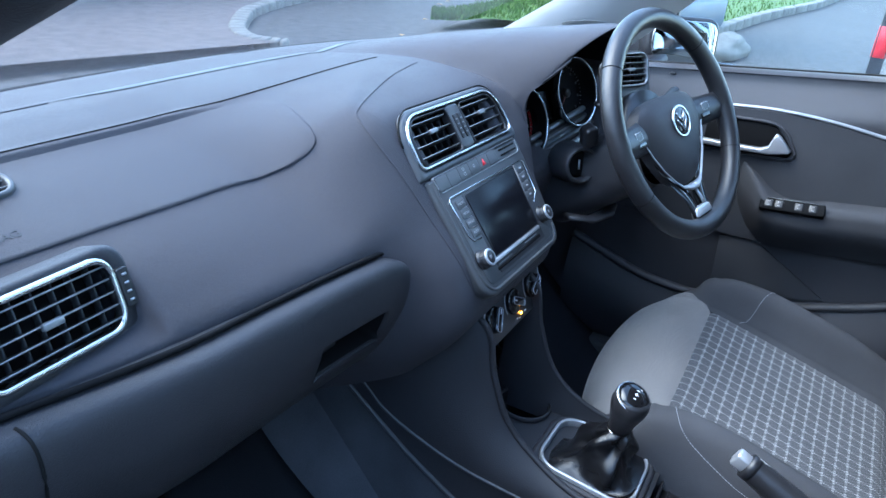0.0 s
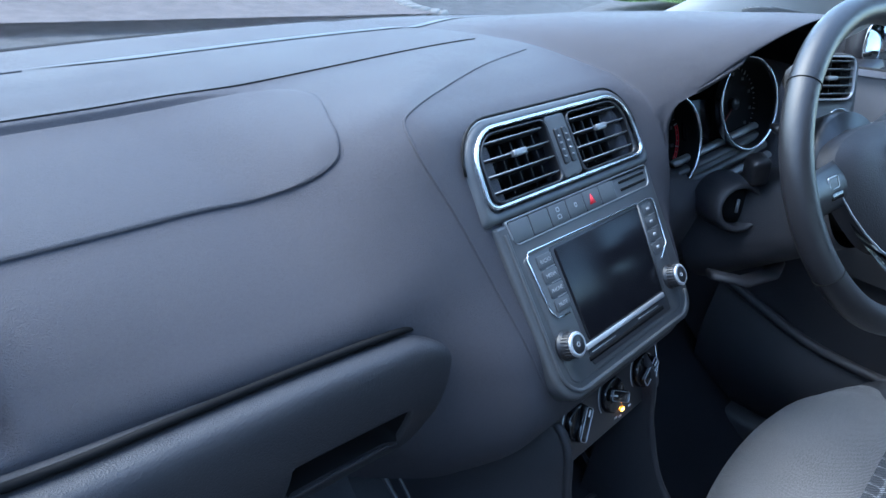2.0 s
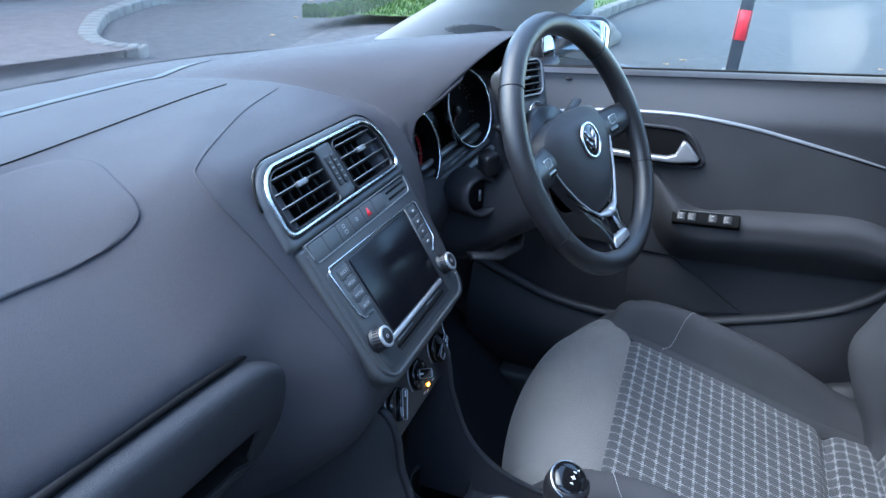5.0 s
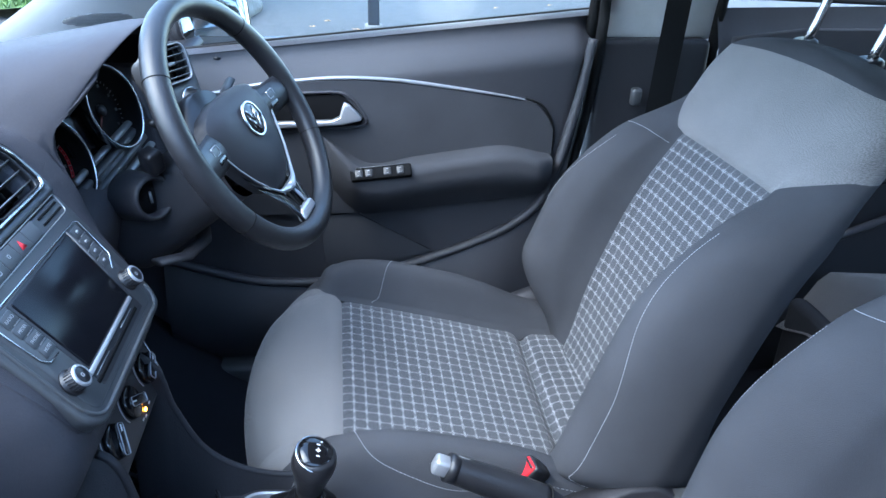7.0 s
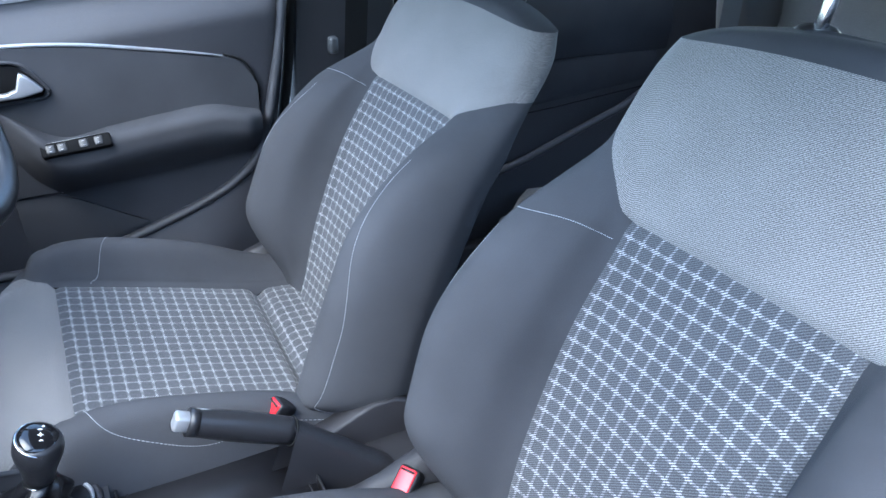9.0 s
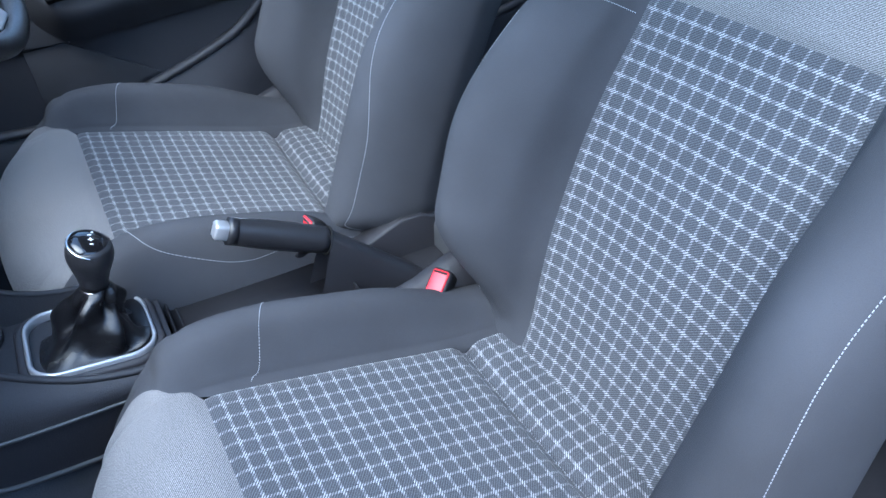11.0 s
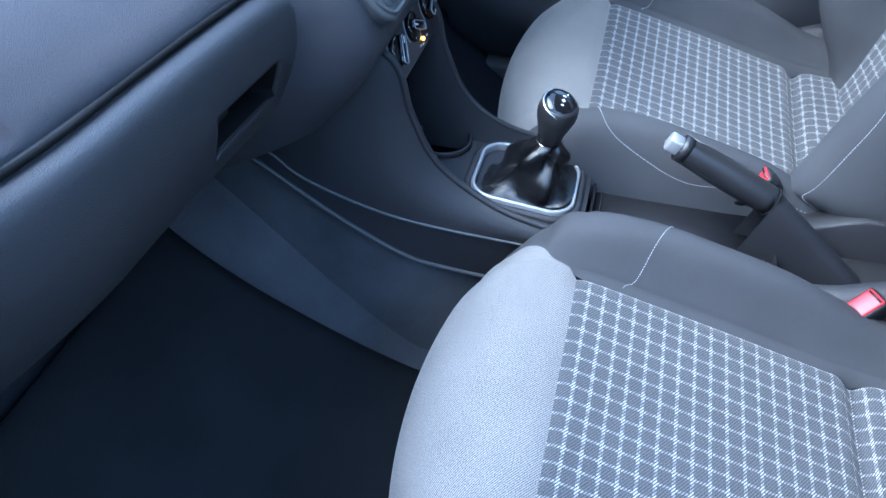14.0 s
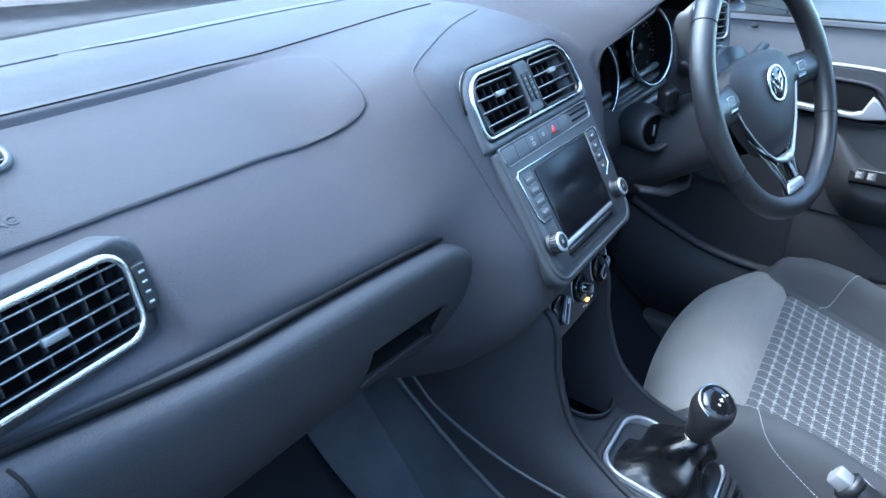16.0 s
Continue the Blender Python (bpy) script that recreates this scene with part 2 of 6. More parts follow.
def fabric(name, base, line, twill, check):
    """Woven cloth: a fine twill, and for the check a grid of pale dashed lines."""
    m = bpy.data.materials.new(name)
    m.use_nodes = True
    nt = m.node_tree
    b = nt.nodes["Principled BSDF"]
    b.inputs["Roughness"].default_value = 0.92
    b.inputs["Specular IOR Level"].default_value = 0.2
    b.inputs["Sheen Weight"].default_value = 0.15
    tc = nt.nodes.new("ShaderNodeTexCoord")
    sep = nt.nodes.new("ShaderNodeSeparateXYZ")
    nt.links.new(tc.outputs["UV"], sep.inputs[0])

    def op(kind, a, bb=0.0, c=0.0):
        n = nt.nodes.new("ShaderNodeMath")
        n.operation = kind
        for k, v in enumerate((a, bb, c)):
            if isinstance(v, (int, float)):
                n.inputs[k].default_value = v
            else:
                nt.links.new(v, n.inputs[k])
        return n.outputs[0]

    u, v = sep.outputs[0], sep.outputs[1]
    diag = op("MULTIPLY_ADD", u, 0.8, v)
    crisp = nt.nodes.new("ShaderNodeMapRange")
    crisp.interpolation_type = "SMOOTHSTEP"
    nt.links.new(op("DIVIDE", op("PINGPONG", diag, twill), twill), crisp.inputs[0])
    crisp.inputs[1].default_value, crisp.inputs[2].default_value = 0.25, 0.75
    tw = crisp.outputs[0]
    noise_t = nt.nodes.new("ShaderNodeTexNoise")
    noise_t.inputs["Scale"].default_value, noise_t.inputs["Detail"].default_value = 700, 2
    nt.links.new(tc.outputs["UV"], noise_t.inputs["Vector"])
    big = nt.nodes.new("ShaderNodeTexNoise")
    big.inputs["Scale"].default_value = 14
    nt.links.new(tc.outputs["UV"], big.inputs["Vector"])
    speck = nt.nodes.new("ShaderNodeMapRange")
    speck.inputs[1].default_value, speck.inputs[2].default_value = 0.36, 0.64
    nt.links.new(noise_t.outputs[0], speck.inputs[0])
    thread = op("MULTIPLY_ADD", tw, 0.75 if check else 0.30, op("MULTIPLY", speck.outputs[0], 0.65))
    if check:
        p = check

        def bars(c, width, soft=0.0006):
            d = op("PINGPONG", c, p / 2)
            n = nt.nodes.new("ShaderNodeMapRange")
            n.interpolation_type = "SMOOTHSTEP"
            nt.links.new(d, n.inputs[0])
            n.inputs[1].default_value, n.inputs[2].default_value = width / 2 - soft, width / 2 + soft
            n.inputs[3].default_value, n.inputs[4].default_value = 1.0, 0.0
            return n.outputs[0]

        # each line is bright for a stretch about the crossings and dim between them
        weft = op("MULTIPLY", bars(v, 0.0037), op("MULTIPLY_ADD", bars(u, 0.0115, 0.0016), 0.62, 0.34))
        warp = op("MULTIPLY", bars(u, 0.0031), op("MULTIPLY_ADD", bars(v, 0.0110, 0.0016), 0.40, 0.36))
        lines = op("MAXIMUM", weft, warp)
        stripe = op("MULTIPLY_ADD", op("GREATER_THAN", tw, 0.55), 0.82, 0.18)
        mask = op("MULTIPLY", lines, stripe)
    else:
        mask = op("MULTIPLY_ADD", tw, 0.55, 0.10)
    mix = nt.nodes.new("ShaderNodeMix")
    mix.data_type = "RGBA"
    mix.inputs["A"].default_value = (*base, 1)
    mix.inputs["B"].default_value = (*line, 1)
    nt.links.new(mask, mix.inputs["Factor"])
    sc = nt.nodes.new("ShaderNodeVectorMath")
    sc.operation = "SCALE"
    nt.links.new(mix.outputs["Result"], sc.inputs[0])
    nt.links.new(op("MULTIPLY_ADD", op("MULTIPLY_ADD", big.outputs[0], 0.3, thread), 0.85, 0.25), sc.inputs["Scale"])
    nt.links.new(sc.outputs[0], b.inputs["Base Color"])
    bp = nt.nodes.new("ShaderNodeBump")
    bp.inputs["Strength"].default_value, bp.inputs["Distance"].default_value = (0.5 if check else 0.12), 0.0008
    nt.links.new(thread, bp.inputs["Height"])
    nt.links.new(bp.outputs[0], b.inputs["Normal"])
    return m


CHECK = fabric("check_seat_cloth", (0.063, 0.065, 0.071), (0.30, 0.305, 0.315), 0.0016, 0.0185)
PLAIN = fabric("plain_twill_cloth", (0.130, 0.124, 0.120), (0.35, 0.335, 0.325), 0.0012, 0)


def glass(name, tint, rough=0.0):
    m = bpy.data.materials.new(name)
    m.use_nodes = True
    nt = m.node_tree
    nt.nodes.remove(nt.nodes["Principled BSDF"])
    tr = nt.nodes.new("ShaderNodeBsdfTransparent")
    tr.inputs[0].default_value = (*tint, 1)
    gl = nt.nodes.new("ShaderNodeBsdfGlossy")
    gl.inputs["Roughness"].default_value = rough
    fr = nt.nodes.new("ShaderNodeFresnel")
    fr.inputs["IOR"].default_value = 1.35
    mx = nt.nodes.new("ShaderNodeMixShader")
    nt.links.new(fr.outputs[0], mx.inputs[0])
    nt.links.new(tr.outputs[0], mx.inputs[1])
    nt.links.new(gl.outputs[0], mx.inputs[2])
    nt.links.new(mx.outputs[0], nt.nodes["Material Output"].inputs[0])
    return m


GLASS = glass("window_glass", (0.9, 0.93, 0.92))

# ---- dashboard ----
dash = thing("dashboard", "dark grey soft-touch car dashboard with grained top", "dashboard")
PASS = [(.90, 1.004), (.81, 1.024), (.72, 1.035), (.655, 1.045), (.615, 1.0435), (.575, 1.039), (.548, 1.030), (.50, 1.020), (.437, 1.002), (.395, .984), (.358, .955), (.335, .924), (.36, .88), (.40, .78), (.48, .68)]
CENT = [(.90, 1.006), (.81, 1.026), (.72, 1.038), (.66, 1.048), (.60, 1.058), (.54, 1.066), (.49, 1.07), (.44, 1.069), (.395, 1.063), (.356, 1.05), (.322, 1.01), (.283, .955), (.233, .885), (.222, .815), (.29, .73)]
DRIV = [(.90, 1.004), (.81, 1.022), (.72, 1.034), (.66, 1.045), (.60, 1.052), (.54, 1.056), (.48, 1.058), (.42, 1.055), (.36, 1.05), (.315, 1.03), (.29, .99), (.28, .94), (.28, .88), (.30, .81), (.40, .72)]
HOOD = [(.90, 1.006), (.81, 1.026), (.72, 1.043), (.63, 1.062), (.55, 1.080), (.47, 1.097), (.39, 1.113), (.31, 1.128), (.245, 1.140), (.226, 1.138), (.33, 1.108), (.375, .955), (.315, .935), (.285, .90), (.31, .80)]


SX = 0.022


def dash_skin(x, s):
    top = 1 - smooth(5.2 / 14, 8.2 / 14, s)
    wc = smooth(-0.265 - 0.06 * top + 0.012 * smooth(8.0 / 14, 12.0 / 14, s), -0.114 + 0.22 * top, x)
    p = spline(PASS, s).lerp(spline(CENT, s), wc)
    arch = (1 - (1 - min(max((x - 0.186) / 0.125, 0.0), 1.0)) ** 3) * (1 - 0.25 * smooth(0.34, 0.45, x)) * (1 - smooth(0.44, 0.54, x))
    well = smooth(0.190, 0.200, x) * (1 - smooth(0.500, 0.515, x))
    q = spline(DRIV, s).lerp(spline(HOOD, s), arch + (well - arch) * smooth(9.15 / 14, 9.4 / 14, s))
    if s > 9 / 14 and well > 0:
        # the recess stays below the lip of the hood
        lip = spline(DRIV, 9 / 14).lerp(spline(HOOD, 9 / 14), arch)
        q = Vector((max(q[0], lip[0] - 0.002) if s < 10 / 14 else q[0], min(q[1], lip[1] - 0.004 * smooth(9 / 14, 9.4 / 14, s))))
    p = p.lerp(q, smooth(0.15, 0.21, x))
    y, z = p
    far = 1 - smooth(0.0, 0.35, s)
    y -= 0.10 * abs(x) ** 2 * far
    z -= 0.05 * abs(x) ** 3 * far
    y += 0.045 * smooth(0.42, 0.72, -x) * smooth(0.5, 0.8, s)
    # above the lid the face comes forward with it
    y -= 0.026 * smooth(-0.48, -0.20, x) * (1 - wc) * smooth(8.6 / 14, 10.6 / 14, s)
    # step above the airbag cover
    z += 0.0045 * smooth(4.9 / 14, 5.56 / 14, s) * (1 - smooth(5.58 / 14, 5.79 / 14, s)) * (1 - smooth(-0.26, -0.16, x))
    # sunk behind the outlets
    y += 0.035 * (1 - smooth(0.085, 0.10, abs(x - SX))) * smooth(0.655, 0.69, s) * (1 - smooth(0.86, 0.92, s))
    y += 0.05 * (1 - smooth(0.072, 0.082, abs(x + 0.542))) * smooth(0.60, 0.64, s) * (1 - smooth(0.735, 0.77, s))
    y += 0.05 * (1 - smooth(0.05, 0.06, abs(x - 0.60))) * smooth(0.56, 0.60, s) * (1 - smooth(0.72, 0.78, s))
    return (x, y, z)


def skin_at(x, s, lift=0.0):
    p = Vector(dash_skin(x, s))
    n = (Vector(dash_skin(x + 0.003, s)) - p).cross(Vector(dash_skin(x, s + 0.003)) - p).normalized()
    return p + n * (lift if n.z > n.y else -lift)


XS = span(-0.70, -0.19, 60)[:-1] + span(-0.19, 0.175, 75)[:-1] + span(0.175, 0.29, 76)[:-1] + span(0.29, 0.44, 30)[:-1] + span(0.44, 0.56, 50)[:-1] + span(0.56, 0.735, 30)
SS = span(0, 5.5 / 14, 55)[:-1] + span(5.5 / 14, 6.0 / 14, 18)[:-1] + span(6.0 / 14, 8.4 / 14, 26)[:-1] + span(8.4 / 14, 9.7 / 14, 50)[:-1] + span(9.7 / 14, 1, 70)
part("dash_top", sheet(dash_skin, XS, SS), DASH, dash)

# airbag cover: a rounded panel lying on the top face, its rim turned down
RIGHT = [(-.41, 5.85), (-.35, 5.84), (-.30, 5.83), (-.26, 5.84), (-.23, 5.84), (-.208, 5.855), (-.187, 5.89), (-.168, 5.96), (-.153, 6.10), (-.144, 6.32), (-.142, 6.6), (-.149, 6.95), (-.166, 7.5), (-.180, 8.08), (-.187, 8.33), (-.198, 8.45), (-.213, 8.45), (-.233, 8.35), (-.26, 8.25), (-.30, 8.17), (-.36, 8.15), (-.44, 8.1)]
COVER = [(x, 8.1) for x in span(-0.69, -0.45, 14)][::-1] + [(-0.70, s) for s in span(8.08, 5.87, 12)] + [(x, 5.85) for x in span(-0.69, -0.42, 16)] + [tuple(spline(RIGHT, t)) for t in span(0, 1, 120)]


def cover(i, k):
    x, s = COVER[i % len(COVER)]
    x, s = -0.44 + (x + 0.44) * min(k, 1.0), 7.0 + (s - 7.0) * min(k, 1.0)
    return skin_at(max(x, -0.699), s / 14, 0.0030 if k < 0.99 else (0.0020 if k < 1.005 else -0.004))


part("airbag_cover", sheet(cover, range(len(COVER) + 1), [0.0] + span(0.04, 0.98, 26) + [0.9935, 1.0, 1.01]), DASH, dash, "airbag cover in the grained dash top")


def seam(points, r=0.0009, name="panel_seam", m=None):
    part(name, tube(points, r, 6), m or RUBBER, dash)


seam([skin_at(x, 5.37 / 14 - 0.010 * smooth(-0.1, 0.15, x), 0.0003) for x in span(-0.69, 0.12, 60)])
# defroster slot along the windscreen
slot = sheet(lambda x, w: skin_at(x, (2.24 + 0.36 * w * smooth(-0.32, -0.2, x) * (1 - smooth(0.1, 0.4, x))) / 14, 0.0012), span(-0.32, 0.42, 60), span(0, 1, 4))
part("defroster_slot", slot, BLACK, dash)
seam([skin_at(x, 2.36 / 14, 0.0002) for x in span(-0.69, -0.31, 30)], 0.0016, "dash_crease", DASH)
# crease that runs round the centre pod
POD = [(.13, 6.55), (.03, 7.0), (-.07, 7.72), (-.12, 8.15), (-.138, 8.45), (-.145, 9.2), (-.137, 10.1), (-.124, 11.1), (-.11, 12.0), (-.10, 12.4)]
seam([skin_at(spline(POD, t)[0], spline(POD, t)[1] / 14, -0.0005) for t in span(0, 1, 80)], 0.0016, "pod_crease", DASH)

# glovebox
GB = [(.340, .928), (.318, .9275), (.304, .922), (.2975, .906), (.2965, .875), (.302, .845), (.318, .805), (.345, .768), (.385, .738), (.44, .722), (.5, .715)]


def glove(x, s):
    y, z = spline(GB, s)
    y += 0.045 * smooth(0.42, 0.72, -x) - 0.030 * min((x + 0.69) / 0.52, 1.0) ** 2.5 * (1 - 0.6 * s)
    k = min(max((x + 0.205) / 0.047, 0.0), 1.0)
    z -= (0.040 * (1 - math.sqrt(1 - 0.999 * k * k)) + 0.006 * min((x + 0.69) / 0.5, 1.0) ** 2) * (1 - s)
    if x > -0.160:
        # the end turns back to the dash
        y += 0.075 * (x + 0.160) / 0.012
        x = -0.160 + 0.4 * (x + 0.160)
    # recessed pull
    k = smooth(-0.314, -0.304, x) * (1 - smooth(-0.220, -0.204, x)) * smooth(0.425, 0.445, s) * (1 - smooth(0.535, 0.56, s))
    return (x, y + 0.034 * k, z + 0.004 * k)


lid = part("glovebox_lid", sheet(glove, span(-0.69, -0.22, 120)[:-1] + span(-0.22, -0.160, 40) + [-0.1595, -0.158, -0.154, -0.148], span(0, 1, 110)), DASH_LOW, dash, "dark plastic glovebox lid with a recessed pull")
latch = [Vector(glove(x, 0.555)) + Vector((0, -0.003, 0)) for x in span(-0.316, -0.208, 14)]
part("pull_edge", tube(latch, 0.0012, 6), DASH_LOW, lid)
# matt black sheet stands in for the shade inside the pull
part("pull_shade", sheet(lambda x, s: Vector(glove(x, s)) + Vector((0, -0.003, 0.003)), span(-0.3095, -0.208, 40), span(0.434, 0.554, 24)), MATT_BLACK, lid, "recess of the glovebox pull, its shade laid on as black")
part("latch", box(0.030, 0.010, 0.03, (-0.270, 0.318, 0.840), (12, 0, 0), 0.003), BLACK, lid)
# the shadow in the gap round the lid, drawn as a black tube
RIM_LINE = [Vector(glove(x, 0.10)) + Vector((0, 0.006, 0.0045)) for x in span(-0.69, -0.165, 60)] + [Vector(glove(-0.1595, q)) + Vector((0.003, 0.004, 0)) for q in span(0.14, 0.62, 16)]
part("lid_gap_shadow", tube(RIM_LINE, 0.0030, 8), MATT_BLACK, dash)


part("end_seam", tube([Vector(glove(-0.590 - 0.05 * (s - 0.38) ** 2, s)) + Vector((0, -0.001, 0)) for s in span(0.12, 0.8, 24)], 0.0014, 8), RUBBER, dash)


SATIN = mat("satin_grey", (0.24, 0.245, 0.25), 0.35, 0.5)
PRINT = mat("faded_print", (0.30, 0.30, 0.31), 0.6)
DARKGREY = mat("dark_grey_plastic", (0.022, 0.022, 0.025), 0.45, bump=0.1, scale=900)


# louvred outlets
def outlet(m, w, h, rows, cols, parent, rim, corner, rim_w=0.004, tab=True):
    v = part("air_vent", plate(rounded(w, h, corner), 0.045, m @ pose(0, 0, -0.022), 0.0), MATT_BLACK, parent, "black louvred air vent")
    grow = tuple(c + rim_w for c in corner) if isinstance(corner, tuple) else corner + rim_w
    if rim:
        part("rim", ring_frame(rounded(w + 2 * rim_w, h + 2 * rim_w, grow), rounded(w, h, corner), 0.012, m @ pose(0, 0, 0.002)), rim, v)
    for i in range(rows):
        y = -h / 2 + h * (i + 0.5) / rows
        trim = 0.012 if isinstance(corner, tuple) and i == rows - 1 else 0.003
        slat = part("slat", _slat(w - trim, m @ pose(0, y, -0.006, 78)), BLACK, v)
        # pale bar along the front of the slat, for the light it catches
        part("slat_glint", box(w - trim, 0.0012, 0.0012), SATIN, slat).matrix_basis = m @ pose(0, y + 0.0012, -0.0005)
    for i in range(cols):
        x = -w / 2 + w * (i + 0.5) / cols
        part("fin", _slat(h - 0.003, m @ pose(x, 0, -0.016, 0, 0, 90) @ pose(0, 0, 0, 82)), BLACK if rows == 4 else GREY, v)
    if tab:
        part("tab", box(0.018, 0.0060, 0.006, (0, 0, 0), (0, 0, 0), 0.0015, 2), SATIN, v).matrix_basis = m @ pose(0, h * 0.5 / rows if rows % 2 == 0 else 0, 0.001)
    return v


def _slat(length, m):
    bm = box(length, 0.011, 0.0016, bevel=0.0006, seg=1)
    bm.transform(m)
    return bm


# centre stack
STACK = facing((SX, 0.281, 0.956), (0, -0.809, 0.588))
FASCIA = rounded(0.258, 0.163, (0.003, 0.003, 0.030, 0.024), 7, taper=0.05)
part("stack_fascia", plate(FASCIA, 0.035, STACK @ pose(0, -0.0475, 0.0035), 0.004, 3), GREY, dash, "grey plastic centre stack surround")
part("stack_lip", tube([STACK @ Vector((x * 0.93, y * 0.93 - 0.0475, 0.0035)) for x, y in FASCIA[14:]], 0.0022, 8), GREY, dash)
part("vent_fascia", ring_frame(rounded(0.268, 0.088, (0.042, 0.042, 0.004, 0.004), 7, taper=-0.03), rounded(0.240, 0.066, (0.030, 0.030, 0.012, 0.012), 7, taper=-0.03), 0.035, STACK @ pose(0, 0.0795, 0.0035)), GREY, dash)
part("stack_gap", tube([STACK @ Vector((x, y + 0.0795, 0.0005)) for x, y in rounded(0.270, 0.090, (0.043, 0.043, 0.004, 0.004), 7, taper=-0.03)][:16], 0.0012, 6), RUBBER, dash)
VW, VH = 0.097, 0.056
part("vent_rim", ring_frame(rounded(0.249, 0.0695, (0.034, 0.034, 0.013, 0.013), 7, taper=-0.035), rounded(0.2415, 0.0625, (0.0305, 0.0305, 0.010, 0.010), 7, taper=-0.035), 0.006, STACK @ pose(0, 0.0815, 0.0065)), CHROME, dash, "satin chrome rim round the centre vents")
for sx, cr in ((-0.0685, (0.008, 0.024, 0.008, 0.008)), (0.0640, (0.024, 0.008, 0.008, 0.008))):
    outlet(STACK @ pose(sx, 0.0805, 0.0040), VW, VH, 4, 6, dash, BLACK, cr, 0.002)
mid_panel = part("vent_divider", plate(rounded(0.031, 0.060, 0.005), 0.01, STACK @ pose(-0.003, 0.0815, 0.0055), 0.002), GREY, dash)
for sx in (-0.009, 0.003):
    part("thumb_wheel", plate(rounded(0.007, 0.034, 0.002), 0.004, STACK @ pose(sx, 0.081, 0.0075), 0.001), BLACK, mid_panel)
    for k in range(4):
        part("grip_mark", box(0.0034, 0.0016, 0.001), SATIN, mid_panel).matrix_basis = STACK @ pose(sx, 0.071 + 0.0065 * k, 0.0077)
# button strip
strip = part("button_strip", ring_frame(rounded(0.238, 0.0225, (0.003, 0.003, 0.007, 0.007), taper=0.03), rounded(0.2355, 0.0200, (0.002, 0.002, 0.006, 0.006), taper=0.03), 0.004, STACK @ pose(0.003, 0.0250, 0.0045)), SATIN, dash, "silver outlined row of switches")
for i in range(6):
    part("switch", plate(rounded(0.0272, 0.0185, 0.002), 0.004, STACK @ pose(-0.0995 + 0.0278 * i, 0.0250, 0.0047), 0.0008), GREY, strip)
part("hazard_triangle", plate([(-0.0052, -0.0046), (0.0052, -0.0046), (0, 0.0050)], 0.001, STACK @ pose(0.0105, 0.0250, 0.0052)), RED, strip, "red hazard triangle")
for sx, marks in ((-0.0445, ((0.0035, 0.005), (-0.003, 0.006))), (-0.0165, ((0.001, 0.004),))):
    for dy, w in marks:
        part("switch_mark", ring_frame(rounded(w, 0.0042, 0.0012, 3), rounded(w - 0.0016, 0.0026, 0.0006, 3), 0.0006, STACK @ pose(sx, 0.0250 + dy, 0.0051)), PRINT, strip)
for sy in (0.0210, 0.0285):
    part("card_slot", box(0.050, 0.0026, 0.001), MATT_BLACK, strip).matrix_basis = STACK @ pose(0.0890, sy, 0.0036)
# radio with touch screen
radio = part("radio", plate(rounded(0.222, 0.118, (0.006, 0.006, 0.012, 0.012), 5, taper=0.07), 0.02, STACK @ pose(0, -0.0570, 0.0046), 0.0015), GREY, dash, "touch-screen radio with a dark display")
part("screen_surround", plate(rounded(0.158, 0.112, 0.003, 3, taper=0.07), 0.004, STACK @ pose(0.004, -0.0545, 0.0052), 0.001), DARKGREY, radio)
part("screen", plate(rounded(0.150, 0.0875, 0.003, taper=0.06), 0.004, STACK @ pose(0.0055, -0.0450, 0.0062), 0.001), SCREEN, radio, "switched-off dark screen")
part("screen_bar", box(0.143, 0.0050, 0.004, bevel=0.001), SILVER, radio).matrix_basis = STACK @ pose(-0.001, -0.0925, 0.0052)
part("screen_side", tube([STACK @ Vector((0.0795, 0.001, 0.0056)), STACK @ Vector((0.0720, -0.0900, 0.0056))], 0.0018, 6), GREY, radio)
part("disc_slot", box(0.136, 0.0040, 0.002), MATT_BLACK, radio).matrix_basis = STACK @ pose(-0.004, -0.1035, 0.0045)
for sx in (-0.046, 0.036):
    part("slot_line", box(0.040, 0.0010, 0.001), SATIN, radio).matrix_basis = STACK @ pose(sx, -0.0990, 0.0050)
bracket = [(-0.077, -0.0575), (-0.094, -0.0565), (-0.101, -0.0480), (-0.1070, 0.0), (-0.103, 0.0050), (0.105, 0.0020), (0.1115, -0.001), (0.1085, -0.0480), (0.090, -0.0600)]
part("silver_outline", tube([STACK @ Vector((x, y, 0.0056)) for x, y in bracket], 0.0009, 6), CHROME, radio)
for side, words in ((-1, ("RADIO", "MEDIA", "PHONE", "MUTE")), (1, ("", "", "", ""))):
    for i, word in enumerate(words):
        y = -0.0075 - 0.0133 * i
        cx = -0.0850 + 0.0012 * i if side < 0 else 0.0965 - 0.0016 * i
        part("key", plate(rounded(0.021, 0.0118, 0.002), 0.003, STACK @ pose(cx, y, 0.0056), 0.0007), GREY, radio)
        if i < 3:
            part("key_edge", box(0.0125, 0.0008, 0.0005), SATIN, radio).matrix_basis = STACK @ pose(cx + 0.004, y - 0.0066, 0.0056)
        if word:
            fc = bpy.data.curves.new("key_text", "FONT")
            fc.body, fc.size, fc.align_x, fc.align_y, fc.extrude = word, 0.0048, "CENTER", "CENTER", 0.0001
            fc.materials.append(PRINT)
            ft = new("key_text", fc)
            ft.parent = radio
            ft.matrix_basis = STACK @ pose(cx, y, 0.0059)
        else:
            part("key_mark", box(0.006, 0.0030, 0.0004), PRINT, radio).matrix_basis = STACK @ pose(cx, y, 0.0057)
